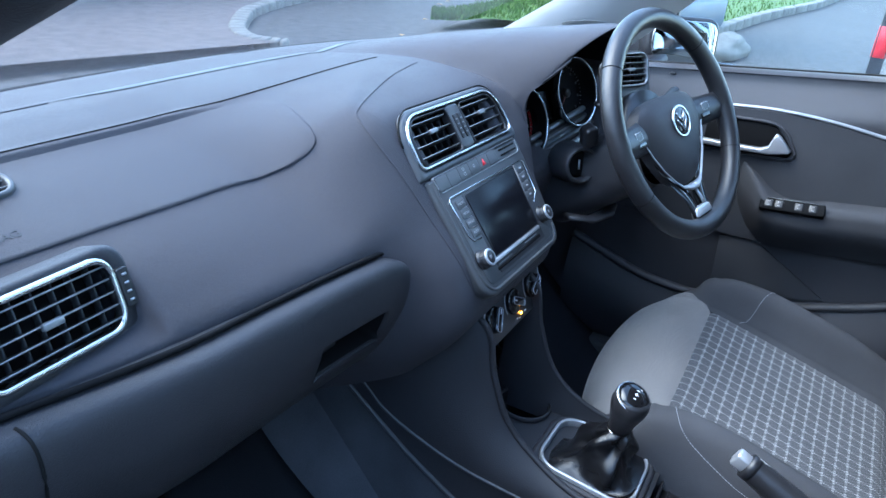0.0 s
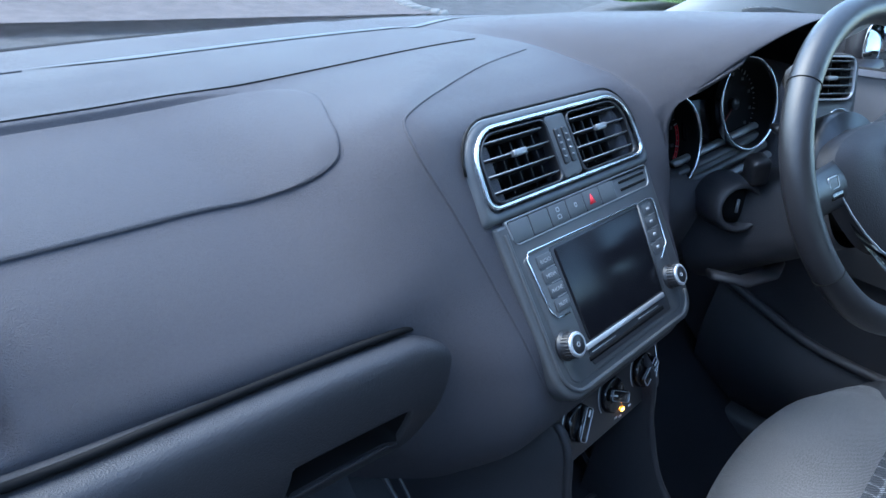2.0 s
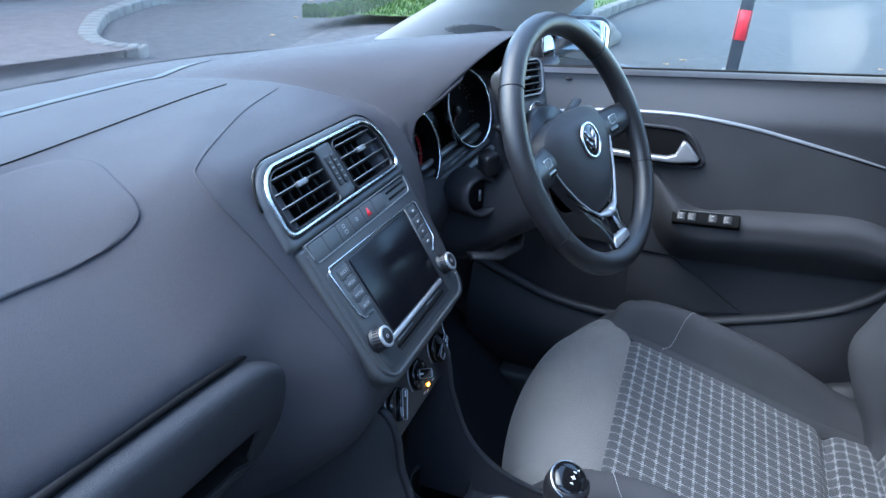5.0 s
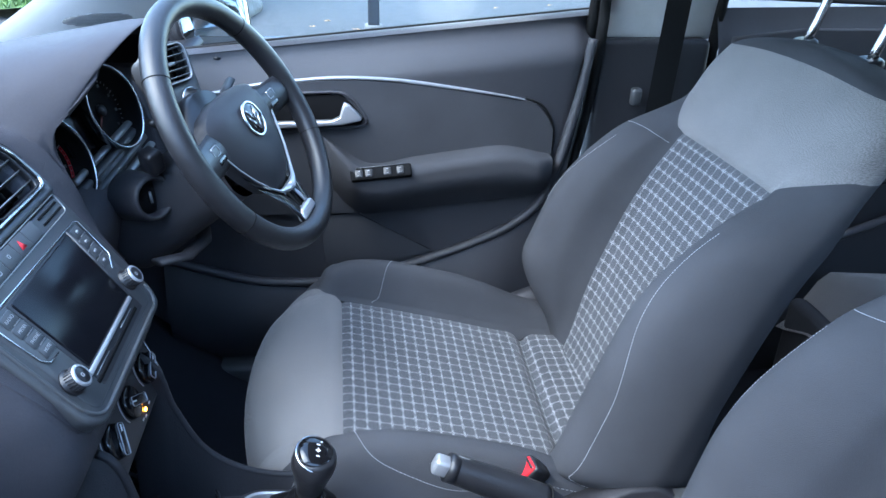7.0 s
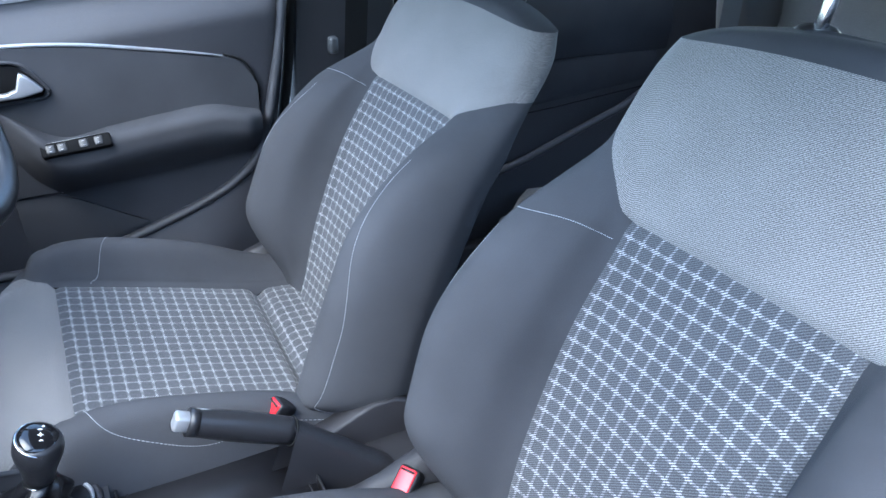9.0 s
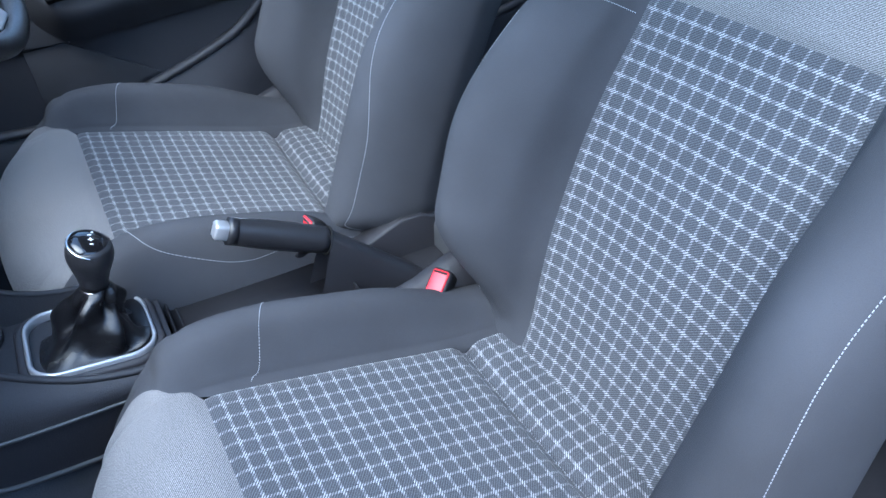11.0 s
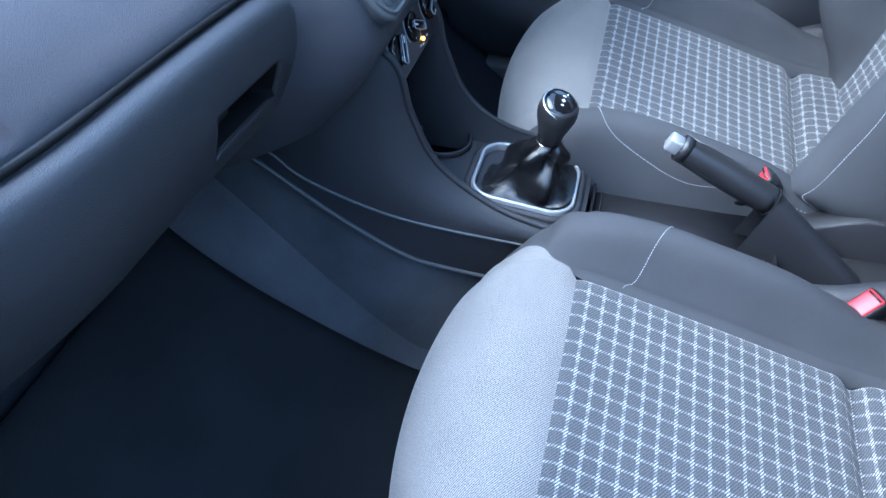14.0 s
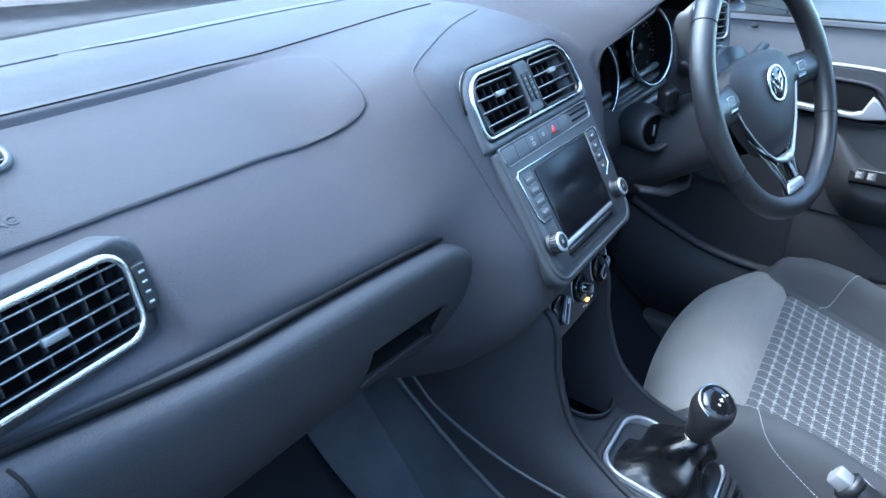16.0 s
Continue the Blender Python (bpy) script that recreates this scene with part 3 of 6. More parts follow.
for sx in (-0.0965, 0.0945):
    k = part("rotary_knob", lathe([(0.0130, 0.0), (0.0130, 0.002), (0.0112, 0.003), (0.0108, 0.013), (0.0095, 0.0145), (0.0, 0.0145)], 28, STACK @ pose(sx, -0.0810, 0.0040)), BLACK, radio)
    for a in range(24):
        part("grip_rib", box(0.0005, 0.0010, 0.0085), DARKGREY, k).matrix_basis = STACK @ pose(sx, -0.0810, 0.0125, 0, 0, 15 * a) @ pose(0.0111, 0, 0)
    part("knob_ring", lathe([(0.0109, 0.0125), (0.0110, 0.0138), (0.0096, 0.0150), (0.0082, 0.0148)], 28, STACK @ pose(sx, -0.0810, 0.0040), False), SILVER, k)
    part("knob_mark", ring_frame(rounded(0.0042, 0.0042, 0.0020, 4), rounded(0.0026, 0.0026, 0.0012, 4), 0.0004, STACK @ pose(sx, -0.0810, 0.0188)), PRINT, k)
# heating controls
AC = facing((0.028, 0.2200, 0.792), (0, -0.935, 0.355))
ac = part("climate_panel", plate(rounded(0.206, 0.070, 0.008, taper=0.06), 0.03, AC @ pose(0, 0, 0), 0.003), DARKGREY, dash, "black heater control panel with three dials")
for line in ([(-0.093, 0.022), (-0.093, -0.020), (-0.090, -0.027), (-0.084, -0.028)], [(0.093, 0.027), (0.093, -0.010), (0.089, -0.020), (0.080, -0.024)]):
    part("side_line", tube([AC @ Vector((x, y, 0.0008)) for x, y in line], 0.0009, 6), CHROME, ac)
for i, (sx, turn) in enumerate(((-0.065, -35), (-0.002, 62), (0.061, -62))):
    part("dial_ring", tube([AC @ Vector((sx + 0.0235 * math.cos(a), 0.001 + 0.0235 * math.sin(a), 0.0006)) for a in span(2.2 - 0.3 * i, 3.6, 12)], 0.0007, 5), SILVER, ac)
    d = part("dial", lathe([(0.019, 0), (0.018, 0.005), (0.016, 0.006), (0, 0.006)], 26, AC @ pose(sx, 0.001, 0)), GLOSS, ac)
    part("pointer", box(0.034, 0.013, 0.009, bevel=0.003, seg=2), GLOSS, d).matrix_basis = AC @ pose(sx, 0.001, 0.0075, 0, 0, turn + 90)
    part("pointer_edge", ring_frame(rounded(0.033, 0.011, 0.003), rounded(0.0318, 0.0098, 0.0022), 0.001, AC @ pose(sx, 0.001, 0.0126, 0, 0, turn + 90)), SILVER, d)
    part("pointer_line", box(0.007, 0.0016, 0.001), WHITE, d).matrix_basis = AC @ pose(sx, 0.001, 0.0122, 0, 0, turn + 90) @ pose(0.011, 0, 0)
LED = bpy.data.materials.new("amber_light")
LED.use_nodes = True
LED.node_tree.nodes["Principled BSDF"].inputs["Emission Color"].default_value = (1, 0.32, 0.02, 1)
LED.node_tree.nodes["Principled BSDF"].inputs["Emission Strength"].default_value = 3.0
part("indicator_light", box(0.005, 0.0028, 0.001), LED, ac, "lit amber light").matrix_basis = AC @ pose(0.016, -0.024, 0.0006)
for sx, sy in ((0.002, -0.027), (0.010, -0.029), (0.03, -0.026)):
    part("symbol", box(0.005, 0.0018, 0.0005), WHITE, ac).matrix_basis = AC @ pose(sx, sy, 0.0003)

# passenger side vent with its surround and dial
LV = facing((-0.541, 0.3725, 0.973), (0.06, -0.945, 0.32))
part("vent_surround", ring_frame(rounded(0.162, 0.082, 0.022, 6), [(x - 0.004, y + 0.002) for x, y in rounded(0.124, 0.062, 0.015, 6)], 0.03, LV @ pose(0.007, -0.002, -0.0025)), DASH_LOW, dash)
outlet(LV @ pose(0.003, 0, 0.003), 0.118, 0.056, 5, 7, dash, CHROME, 0.013, 0.0055)
dial = part("vent_dial", plate(rounded(0.011, 0.034, 0.002), 0.006, LV @ pose(0.0735, 0.000, 0.0045), 0.001), BLACK, dash)
for k in range(4):
    part("grip_mark", box(0.0042, 0.0018, 0.001), SILVER, dial).matrix_basis = LV @ pose(0.0735, -0.011 + 0.0075 * k, 0.005)
# small demister outlet
SV = facing(skin_at(-0.512, 6.6 / 14, 0.003), (0.0, -0.30, 0.954))
outlet(SV @ pose(0.0, 0.0, 0.004), 0.085, 0.028, 3, 4, dash, GREY, 0.0135, 0.006, False)
fc = bpy.data.curves.new("airbag_text", "FONT")
fc.body, fc.size, fc.extrude, fc.align_x = "AIRBAG", 0.012, 0.0004, "RIGHT"
fc.materials.append(BLACK)
ft = new("airbag_text", fc)
ft.parent = dash
ft.matrix_basis = facing(skin_at(-0.50, 7.75 / 14, 0.003), (0, -0.30, 0.954))

# instrument cluster
NEEDLE = mat("dark_red_needle", (0.10, 0.01, 0.01), 0.5)
cluster = part("instrument_panel", box(0.26, 0.03, 0.09, (0.337, 0.372, 0.995), (-14, 0, 0)), MATT_BLACK, dash, "unlit instrument cluster with two round dials")
well = sheet(lambda x, s: Vector(dash_skin(x, s)) + Vector((0, -0.0012, -0.0008)), span(0.2010, 0.4985, 110), span(9.18 / 14, 11.95 / 14, 50))
part("cluster_well", well, MATT_BLACK, dash)
GN = (-0.225, -0.919, 0.324)
for at, label in (((0.273, 0.335, 0.974), "dark round rev counter dial"), ((0.432, 0.308, 1.007), "dark round speedometer dial")):
    GM = facing(at, GN)
    g = part("gauge", lathe([(0.0595, -0.03), (0.0595, 0.0), (0.0585, 0.003), (0.0565, 0.003), (0.055, 0.0), (0.052, -0.024), (0.0, -0.024)], 48, GM), MATT_BLACK, cluster, label)
    part("gauge_ring", lathe([(0.0612, -0.006), (0.0614, 0.002), (0.0605, 0.0045), (0.0588, 0.0045), (0.0580, 0.001)], 64, GM, False), CHROME, g)
    for k in range(33):
        a = radians(225 - 270 * k / 32)
        big = k % 4 == 0
        part("tick", box(0.006 if big else 0.003, 0.0013 if big else 0.0007, 0.0006), PRINT, g).matrix_basis = GM @ pose(0.0475 * math.cos(a), 0.0475 * math.sin(a), -0.0233, 0, 0, math.degrees(a))
        if big:
            part("numeral", box(0.0050, 0.0044, 0.0005), GREY, g).matrix_basis = GM @ pose(0.0385 * math.cos(a), 0.0385 * math.sin(a), -0.0234)
    part("needle", box(0.04, 0.002, 0.001), NEEDLE, g).matrix_basis = GM @ pose(0, 0, -0.020, 0, 0, 225) @ pose(0.02, 0, 0)
    part("hub", lathe([(0.009, 0), (0.008, 0.005), (0, 0.006)], 20, GM @ pose(0, 0, -0.023)), BLACK, g)
    if "rev" in label:
        part("red_band", ring_frame([(0.051 * math.cos(a), 0.051 * math.sin(a)) for a in span(-0.55, 0.35, 14)] + [(0.046 * math.cos(a), 0.046 * math.sin(a)) for a in span(0.35, -0.55, 14)], [(0.0495 * math.cos(a), 0.0495 * math.sin(a)) for a in span(-0.55, 0.35, 14)] + [(0.0475 * math.cos(a), 0.0475 * math.sin(a)) for a in span(0.35, -0.55, 14)], 0.0006, GM @ pose(0, 0, -0.0232)), RED, g, "red band of the rev counter")
part("display", plate(rounded(0.055, 0.050, 0.006), 0.004, facing((0.352, 0.336, 0.990), GN), 0.001), SCREEN, cluster, "dark trip display")
TR0, TR1 = Vector((0.292, 0.298, 0.934)), Vector((0.470, 0.272, 0.962))
for k, (dz, m) in enumerate(((0.010, SATIN), (0.0, GREY), (-0.011, GREY), (-0.022, SATIN))):
    part("cluster_trim", tube([TR0.lerp(TR1, t) + Vector((0, 0.022 + 0.9 * dz, dz)) for t in span(0, 1, 5)], 0.0058, 10, flat=0.8), m, dash)
part("cluster_trim_back", box(0.21, 0.05, 0.03, (0.385, 0.322, 0.930), (-30, -9, -8), 0.006, 2), DARKGREY, dash)
# driver's outer vent and light switch
RV = facing((0.588, 0.258, 1.022), (-0.40, -0.87, 0.28))
part("vent_surround", ring_frame(rounded(0.112, 0.125, 0.03, 6), [(x, y + 0.028) for x, y in rounded(0.088, 0.058, 0.013, 6)], 0.03, RV @ pose(0.0, -0.016, 0.003)), GREY, dash)
outlet(RV @ pose(0, 0.012, 0.003), 0.088, 0.056, 5, 4, dash, SILVER, 0.012, 0.003)
part("light_switch", lathe([(0.021, 0), (0.021, 0.004), (0.017, 0.006), (0.016, 0.016), (0, 0.016)], 26, RV @ pose(0.022, -0.052, 0.002)), BLACK, dash, "black rotary light switch")
part("switch_ring", ring_frame(rounded(0.046, 0.046, 0.0229, 8), rounded(0.041, 0.041, 0.0204, 8), 0.004, RV @ pose(0.022, -0.052, 0.005)), CHROME, dash)
# knee panel below the driver's side
part("knee_panel", sheet(lambda x, s: (x, 0.30 + 0.16 * s * s + 0.02 * s, 0.84 - 0.2 * s), span(0.15, 0.70, 20), span(0, 1, 14)), DASH_LOW, dash)
# ---- steering wheel ----
wheel = thing("steering_wheel", "black leather three-spoke steering wheel with silver trim", "steering wheel")
COLM = facing((0.335, 0.110, 1.010), (-0.262, -0.90, 0.52)) @ Matrix.Diagonal((0.91, 0.91, 0.91, 1))
WM = COLM @ pose(0, 0, 0, 0, 0, 6)  # turned slightly
HUB = WM @ pose(0, -0.008, 0.003)


def rim_point(a):
    r = 0.183
    y = r * math.cos(a)
    return WM @ Vector((r * math.sin(a), max(y, -0.168 - 0.02 * (1 - abs(math.sin(a)))) if y < -0.15 else y, 0))


part("rim", tube([rim_point(a) for a in span(0, 2 * math.pi, 97)[:-1]], 0.0155, 18, True, flat=1.0), LEATHER, wheel, "black leather rim")
for a in (-50, 50, 118, -118):
    part("rim_seam", tube([rim_point(radians(a)) + WM.to_3x3() @ Vector((0.0172 * math.cos(b) * math.sin(radians(a)), 0.0172 * math.cos(b) * math.cos(radians(a)), 0.0172 * math.sin(b))) for b in span(0, 2 * math.pi, 25)[:-1]], 0.0006, 5, True), RUBBER, wheel)


PAD = [(0, .060), (.048, .058), (.082, .049), (.097, .032), (.099, .010), (.090, -.016), (.074, -.046), (.054, -.074), (.031, -.091), (.012, -.096), (0, -.097)]


def pad(u, v):
    # shield-shaped airbag pad with a domed face
    q = u * 2 if u <= 0.5 else (1 - u) * 2
    px, py = spline(PAD, q)
    px = max(px, 0.0) * (1 if u <= 0.5 else -1)
    return HUB @ Vector((px * min(v, 1), -0.005 + (py + 0.005) * min(v, 1), 0.006 - 0.020 * v ** 4 - (0.02 if v > 1.001 else 0)))


part("airbag_pad", sheet(pad, span(0, 1, 81), [0.02, 0.3, 0.5, 0.7, 0.82, 0.9, 0.95, 0.985, 1.0, 1.003]), DASH_LOW, wheel, "grained airbag pad")
HUBB = HUB @ pose(0, 0.010, 0.004) @ Matrix.Diagonal((1.08, 1.08, 1, 1)) @ pose(0, -0.010, 0)
part("badge_disc", lathe([(0.0255, 0), (0.025, 0.002), (0.023, 0.003), (0, 0.003)], 36, HUBB @ pose(0, 0.010, 0.0015)), GLOSS, wheel)
part("badge_ring", ring_frame(rounded(0.051, 0.051, 0.0254, 10), rounded(0.044, 0.044, 0.0219, 10), 0.003, HUBB @ pose(0, 0.010, 0.0055)), CHROME, wheel, "round silver badge")
for sx in (-1, 1):
    part("badge_bar", tube([HUBB @ Vector((sx * x, 0.010 + y, 0.0055)) for x, y in ((0.012, 0.015), (0.0, -0.003))], 0.0016, 6), CHROME, wheel)
    part("badge_bar", tube([HUBB @ Vector((sx * x, 0.010 + y, 0.0055)) for x, y in ((0.014, 0.004), (0.0, -0.015))], 0.0016, 6), CHROME, wheel)
    sp = part("side_spoke", sheet(lambda t, w: HUB @ Vector((sx * (0.070 + 0.102 * t), 0.010 + (0.026 - 0.004 * t) * (w - 0.5) * 2 - 0.004 * t, -0.022 + 0.008 * math.cos((w - 0.5) * math.pi) + 0.012 * t)), span(0, 1, 12), span(0, 1, 9)), LEATHER, wheel)
    solid(sp, 0.008, 0)
    sw = part("switch_pod", plate(rounded(0.040, 0.030, 0.007), 0.010, HUB @ pose(sx * 0.114, 0.008, -0.006, 0, -sx * 5, 0), 0.003), BLACK, wheel, "black switch pod with silver-framed key")
    part("key", plate(rounded(0.018, 0.011, 0.002), 0.003, HUB @ pose(sx * 0.118, 0.014, -0.0045, 0, -sx * 5, 0), 0.001), GREY, sw)
    part("key", plate(rounded(0.026, 0.008, 0.002), 0.003, HUB @ pose(sx * 0.114, -0.001, -0.0045, 0, -sx * 5, 0), 0.001), GLOSS, sw)
    part("key_frame", ring_frame(rounded(0.022, 0.014, 0.003), rounded(0.0195, 0.0115, 0.002), 0.003, HUB @ pose(sx * 0.118, 0.014, -0.0038, 0, -sx * 5, 0)), SILVER, sw)
    part("lower_spoke", sheet(lambda t, w: HUB @ Vector((sx * (0.004 + (0.074 - 0.044 * smooth(0, 0.8, t)) * w), -0.036 - 0.050 * (1 - w) * (1 - t) - 0.128 * t, -0.020 + 0.018 * t + 0.004 * math.sin(w * math.pi))), span(0, 1, 14), span(0, 1, 8)), GLOSS, wheel, "gloss black lower spoke")
    part("chrome_arm", tube([HUB @ Vector((sx * x, y, z)) for x, y, z in ((0.104, 0.020, -0.010), (0.100, -0.004, -0.010), (0.087, -0.030, -0.010), (0.069, -0.058, -0.009), (0.048, -0.082, -0.008), (0.030, -0.098, -0.007), (0.012, -0.103, -0.006), (0.0, -0.104, -0.006))], 0.0045, 8, flat=0.6, taper=lambda t: 0.35 + 0.2 * t + 1.3 * smooth(0.6, 1, t)), SILVER, wheel, "silver trim below the pad")
part("spoke_groove", tube([HUB @ Vector((0, y, -0.010 + 0.1 * (-0.11 - y))) for y in (-0.112, -0.13, -0.146)], 0.002, 6), RUBBER, wheel)
part("spoke_bar", tube([HUB @ Vector(p) for p in ((0.012, -0.113, -0.010), (0.013, -0.126, -0.006), (0.013, -0.138, -0.003))], 0.0045, 8, flat=0.5), SILVER, wheel)
part("spoke_foot", plate(rounded(0.046, 0.018, 0.006, 5, taper=-0.3), 0.012, HUB @ pose(0, -0.148, 0.002), 0.004), SILVER, wheel)
part("boss", lathe([(0.06, -0.05), (0.055, -0.03), (0.04, -0.02)], 28, HUB), BLACK, wheel)

column = thing("steering_column", "dark plastic steering column shroud with ignition lock", "steering column")


def shroud(u, v):
    a = 2 * math.pi * u
    w, h = 0.066 + 0.02 * v, 0.058 + 0.012 * v
    c, d = math.cos(a), math.sin(a)
    x = w * abs(c) ** 0.6 * (1 if c > 0 else -1)
    z = h * abs(d) ** 0.6 * (1 if d > 0 else -1)
    m = COLM @ pose(0, -0.035, -0.045 - 0.21 * v)
    return m @ Vector((x, z - 0.022 * v, 0))


part("shroud", sheet(shroud, span(0, 1, 49), span(0, 1, 14), False), DASH_LOW, column)
part("collar", lathe([(0.072, -0.045), (0.075, -0.06), (0.07, -0.085)], 32, COLM), BLACK, column)
IG = facing((0.280, 0.226, 0.926), (-0.62, -0.72, 0.15))
part("ignition_housing", lathe([(0.034, -0.06), (0.032, -0.02), (0.030, -0.008), (0.026, -0.004), (0.0235, -0.008), (0.0225, -0.03)], 30, IG, False), DASH_LOW, column)
part("ignition_lock", lathe([(0.0222, -0.04), (0.0222, -0.022), (0.012, -0.020), (0.0, -0.018)], 26, IG), MATT_BLACK, column)
part("key_slot", box(0.003, 0.016, 0.002), SATIN, column).matrix_basis = IG @ pose(0, 0, -0.016)
part("key_barrel", plate(rounded(0.024, 0.034, 0.008), 0.02, IG @ pose(0.004, 0.045, 0.012, 20, 0, 15), 0.004), BLACK, column)
part("tilt_lever", tube([(0.262, 0.235, 0.842), (0.30, 0.205, 0.832), (0.345, 0.19, 0.834), (0.372, 0.195, 0.842)], 0.012, 10, flat=0.45), DASH_LOW, column, "steering tilt lever")
part("stalk", tube([COLM @ Vector(p) for p in ((0.06, 0.03, -0.07), (0.11, 0.052, -0.07), (0.150, 0.066, -0.068))], 0.0075, 10, flat=0.6), BLACK, column)
part("stalk", tube([COLM @ Vector(p) for p in ((-0.05, 0.03, -0.075), (-0.08, 0.05, -0.075), (-0.105, 0.066, -0.072))], 0.0075, 10, flat=0.6), BLACK, column)
# ---- centre console ----
console = thing("centre_console", "dark plastic centre console with cup holder and tray", "console")
TOP = [(.48, .85), (.34, .83), (.222, .808), (.195, .735), (.172, .680), (.14, .645), (.09, .618), (.03, .604), (-.03, .598), (-.10, .592)]
UPP = [(.48, .77), (.362, .692), (.326, .662), (.27, .632), (.206, .605), (.14, .588), (.08, .578), (.03, .574), (-.03, .570), (-.10, .568)]
LOW = [(.50, .76), (.382, .676), (.335, .642), (.268, .590), (.195, .540), (.15, .520), (.10, .508), (.04, .503), (-.03, .502), (-.10, .503)]


def side(sx):
    def face(t, w):
        a, b = spline(TOP, t), spline(UPP, t)
        p = a.lerp(b, w)
        xt = 0.080 + 0.012 * smooth(0.55, 0.8, t) + (0.13 * (1 - smooth(0.0, 0.23, t)) if sx < 0 else 0.0)
        xb = 0.140 - 0.038 * smooth(0.2, 0.75, t)
        x = xt + (xb - xt) * (w ** 0.8) + 0.006 * math.sin(math.pi * w)
        return (SX - 0.012 + sx * x, p[0], p[1])
    return face


def lower(sx):
    def face(t, w):
        a, b = spline(UPP, t), spline(LOW, t)
        p = a.lerp(b, w)
        x = 0.137 - 0.038 * smooth(0.2, 0.75, t) + 0.003 * w
        return (SX - 0.012 + sx * x, p[0], p[1])
    return face


for sx in (-1, 1):
    part("side_panel", sheet(side(sx), span(0, 1, 60), span(0, 1, 16)), SHADED_PLASTIC, console)
    part("lower_strip", sheet(lower(sx), span(0, 1, 60), span(0, 1, 5)), SHADED_PLASTIC, console)
    # raised edges in paler grey, which puts their highlight into the colour
    for curve_, r, nm in ((UPP, 0.0022, "upper_highlight"), (LOW, 0.0034, "lower_highlight")):
        pts = []
        for t in span(0.1, 1, 60):
            p = spline(curve_, t)
            x = 0.1405 - 0.038 * smooth(0.2, 0.75, t)
            pts.append((SX - 0.012 + sx * x, p[0], p[1]))
        part(nm, tube(pts, r, 8), GREY, console, "thin raised edge line, its highlight put in as paler grey")
    rim = [side(sx)(t, 0) for t in span(0.22, 1, 50)]
    part("wing_edge", tube(rim, 0.0045, 10), SHADED_PLASTIC, console)
    inner = sheet(lambda t, w: (SX - 0.012 + sx * (0.080 + 0.012 * smooth(0.55, 0.8, t) - 0.004 - 0.012 * w), spline(TOP, t)[0] + 0.008 * w, spline(TOP, t)[1] - w * (spline(TOP, t)[1] - 0.585)), span(0.2, 1, 40), span(0, 1, 8))
    part("wing_inner", inner, SHADED_PLASTIC, console)
# top plate with the cup holder well
CUP = pose(0.060, 0.190, 0.610)
bm = sheet(lambda x, t: (SX - 0.01 + x, 0.30 - 0.325 * t, 0.597 + 0.02 * (1 - t) - 0.012 * t), span(-0.088, 0.088, 61), span(0, 1, 110))
bmesh.ops.delete(bm, geom=[f for f in bm.faces if math.hypot(f.calc_center_median().x - 0.060, f.calc_center_median().y - 0.190) < 0.0375], context="FACES")
part("top_plate", bm, SHADED_PLASTIC, console)
part("cup_holder", lathe([(0.0385, 0.004), (0.0365, -0.004), (0.0355, -0.055), (0.030, -0.060), (0.0, -0.060)], 40, CUP, False), MATT_BLACK, console, "round black cup holder")
part("cup_rim", ring_frame(rounded(0.0825, 0.0825, 0.0412, 12), rounded(0.0745, 0.0745, 0.0372, 12), 0.006, CUP @ pose(0, 0, 0.0035, 3)), SHADED_PLASTIC, console)
# tray behind the gear lever
part("tray", ring_frame(rounded(0.152, 0.240, 0.014, 5), rounded(0.144, 0.232, 0.011, 5), 0.024, pose(0.012, -0.150, 0.572, 1.5)), BLACK, console)
part("tray_floor", box(0.148, 0.236, 0.004, (0.012, -0.150, 0.556), (1.5, 0, 0)), BLACK, console)
part("tray_rib", ring_frame(rounded(0.128, 0.216, 0.01, 5), rounded(0.122, 0.210, 0.008, 5), 0.004, pose(0.012, -0.150, 0.560, 1.5)), BLACK, console)
part("rear_block", box(0.17, 0.42, 0.09, (0.012, -0.35, 0.485), (0, 0, 0), 0.02, 3), SHADED_PLASTIC, console)
part("rear_cup", lathe([(0.042, 0.0), (0.040, 0.006), (0.036, 0.004), (0.034, -0.03), (0.0, -0.03)], 32, pose(-0.02, -0.50, 0.578)), BLACK, console)
part("rear_box", box(0.15, 0.14, 0.09, (-0.012, -0.50, 0.535), (0, 0, 0), 0.012, 3), GREY, console)

gear = thing("gear_lever", "gear lever with gloss black knob and creased leather gaiter", "gear lever")
GK = facing((0.002, 0.036, 0.674), (-0.004, -0.011, 0.067), (0, 1, 0)) @ Matrix.Diagonal((0.90, 0.90, 1, 1))
kn = part("knob", lathe([(0.0165, -0.002), (0.0178, 0.008), (0.0200, 0.018), (0.0238, 0.029), (0.0268, 0.038), (0.0280, 0.046), (0.0270, 0.054), (0.0252, 0.0585), (0.0, 0.0585)], 32, GK), LEATHER, gear, "black leather gear knob")
CAP = GK @ pose(-0.001, -0.001, 0.0572, 12, -10)
part("knob_cap", lathe([(0.0248, 0), (0.0235, 0.004), (0.017, 0.0075), (0.009, 0.009), (0.0, 0.0093)], 32, CAP), GLOSS, kn, "gloss black cap with the shift pattern")
part("knob_ring", lathe([(0.0252, -0.0015), (0.0268, -0.0005), (0.0258, 0.0015), (0.0244, 0.001)], 32, CAP), CHROME, kn)
part("neck_ring", lathe([(0.0160, -0.005), (0.0175, -0.004), (0.0175, -0.001), (0.0160, 0.0)], 26, GK), CHROME, kn)
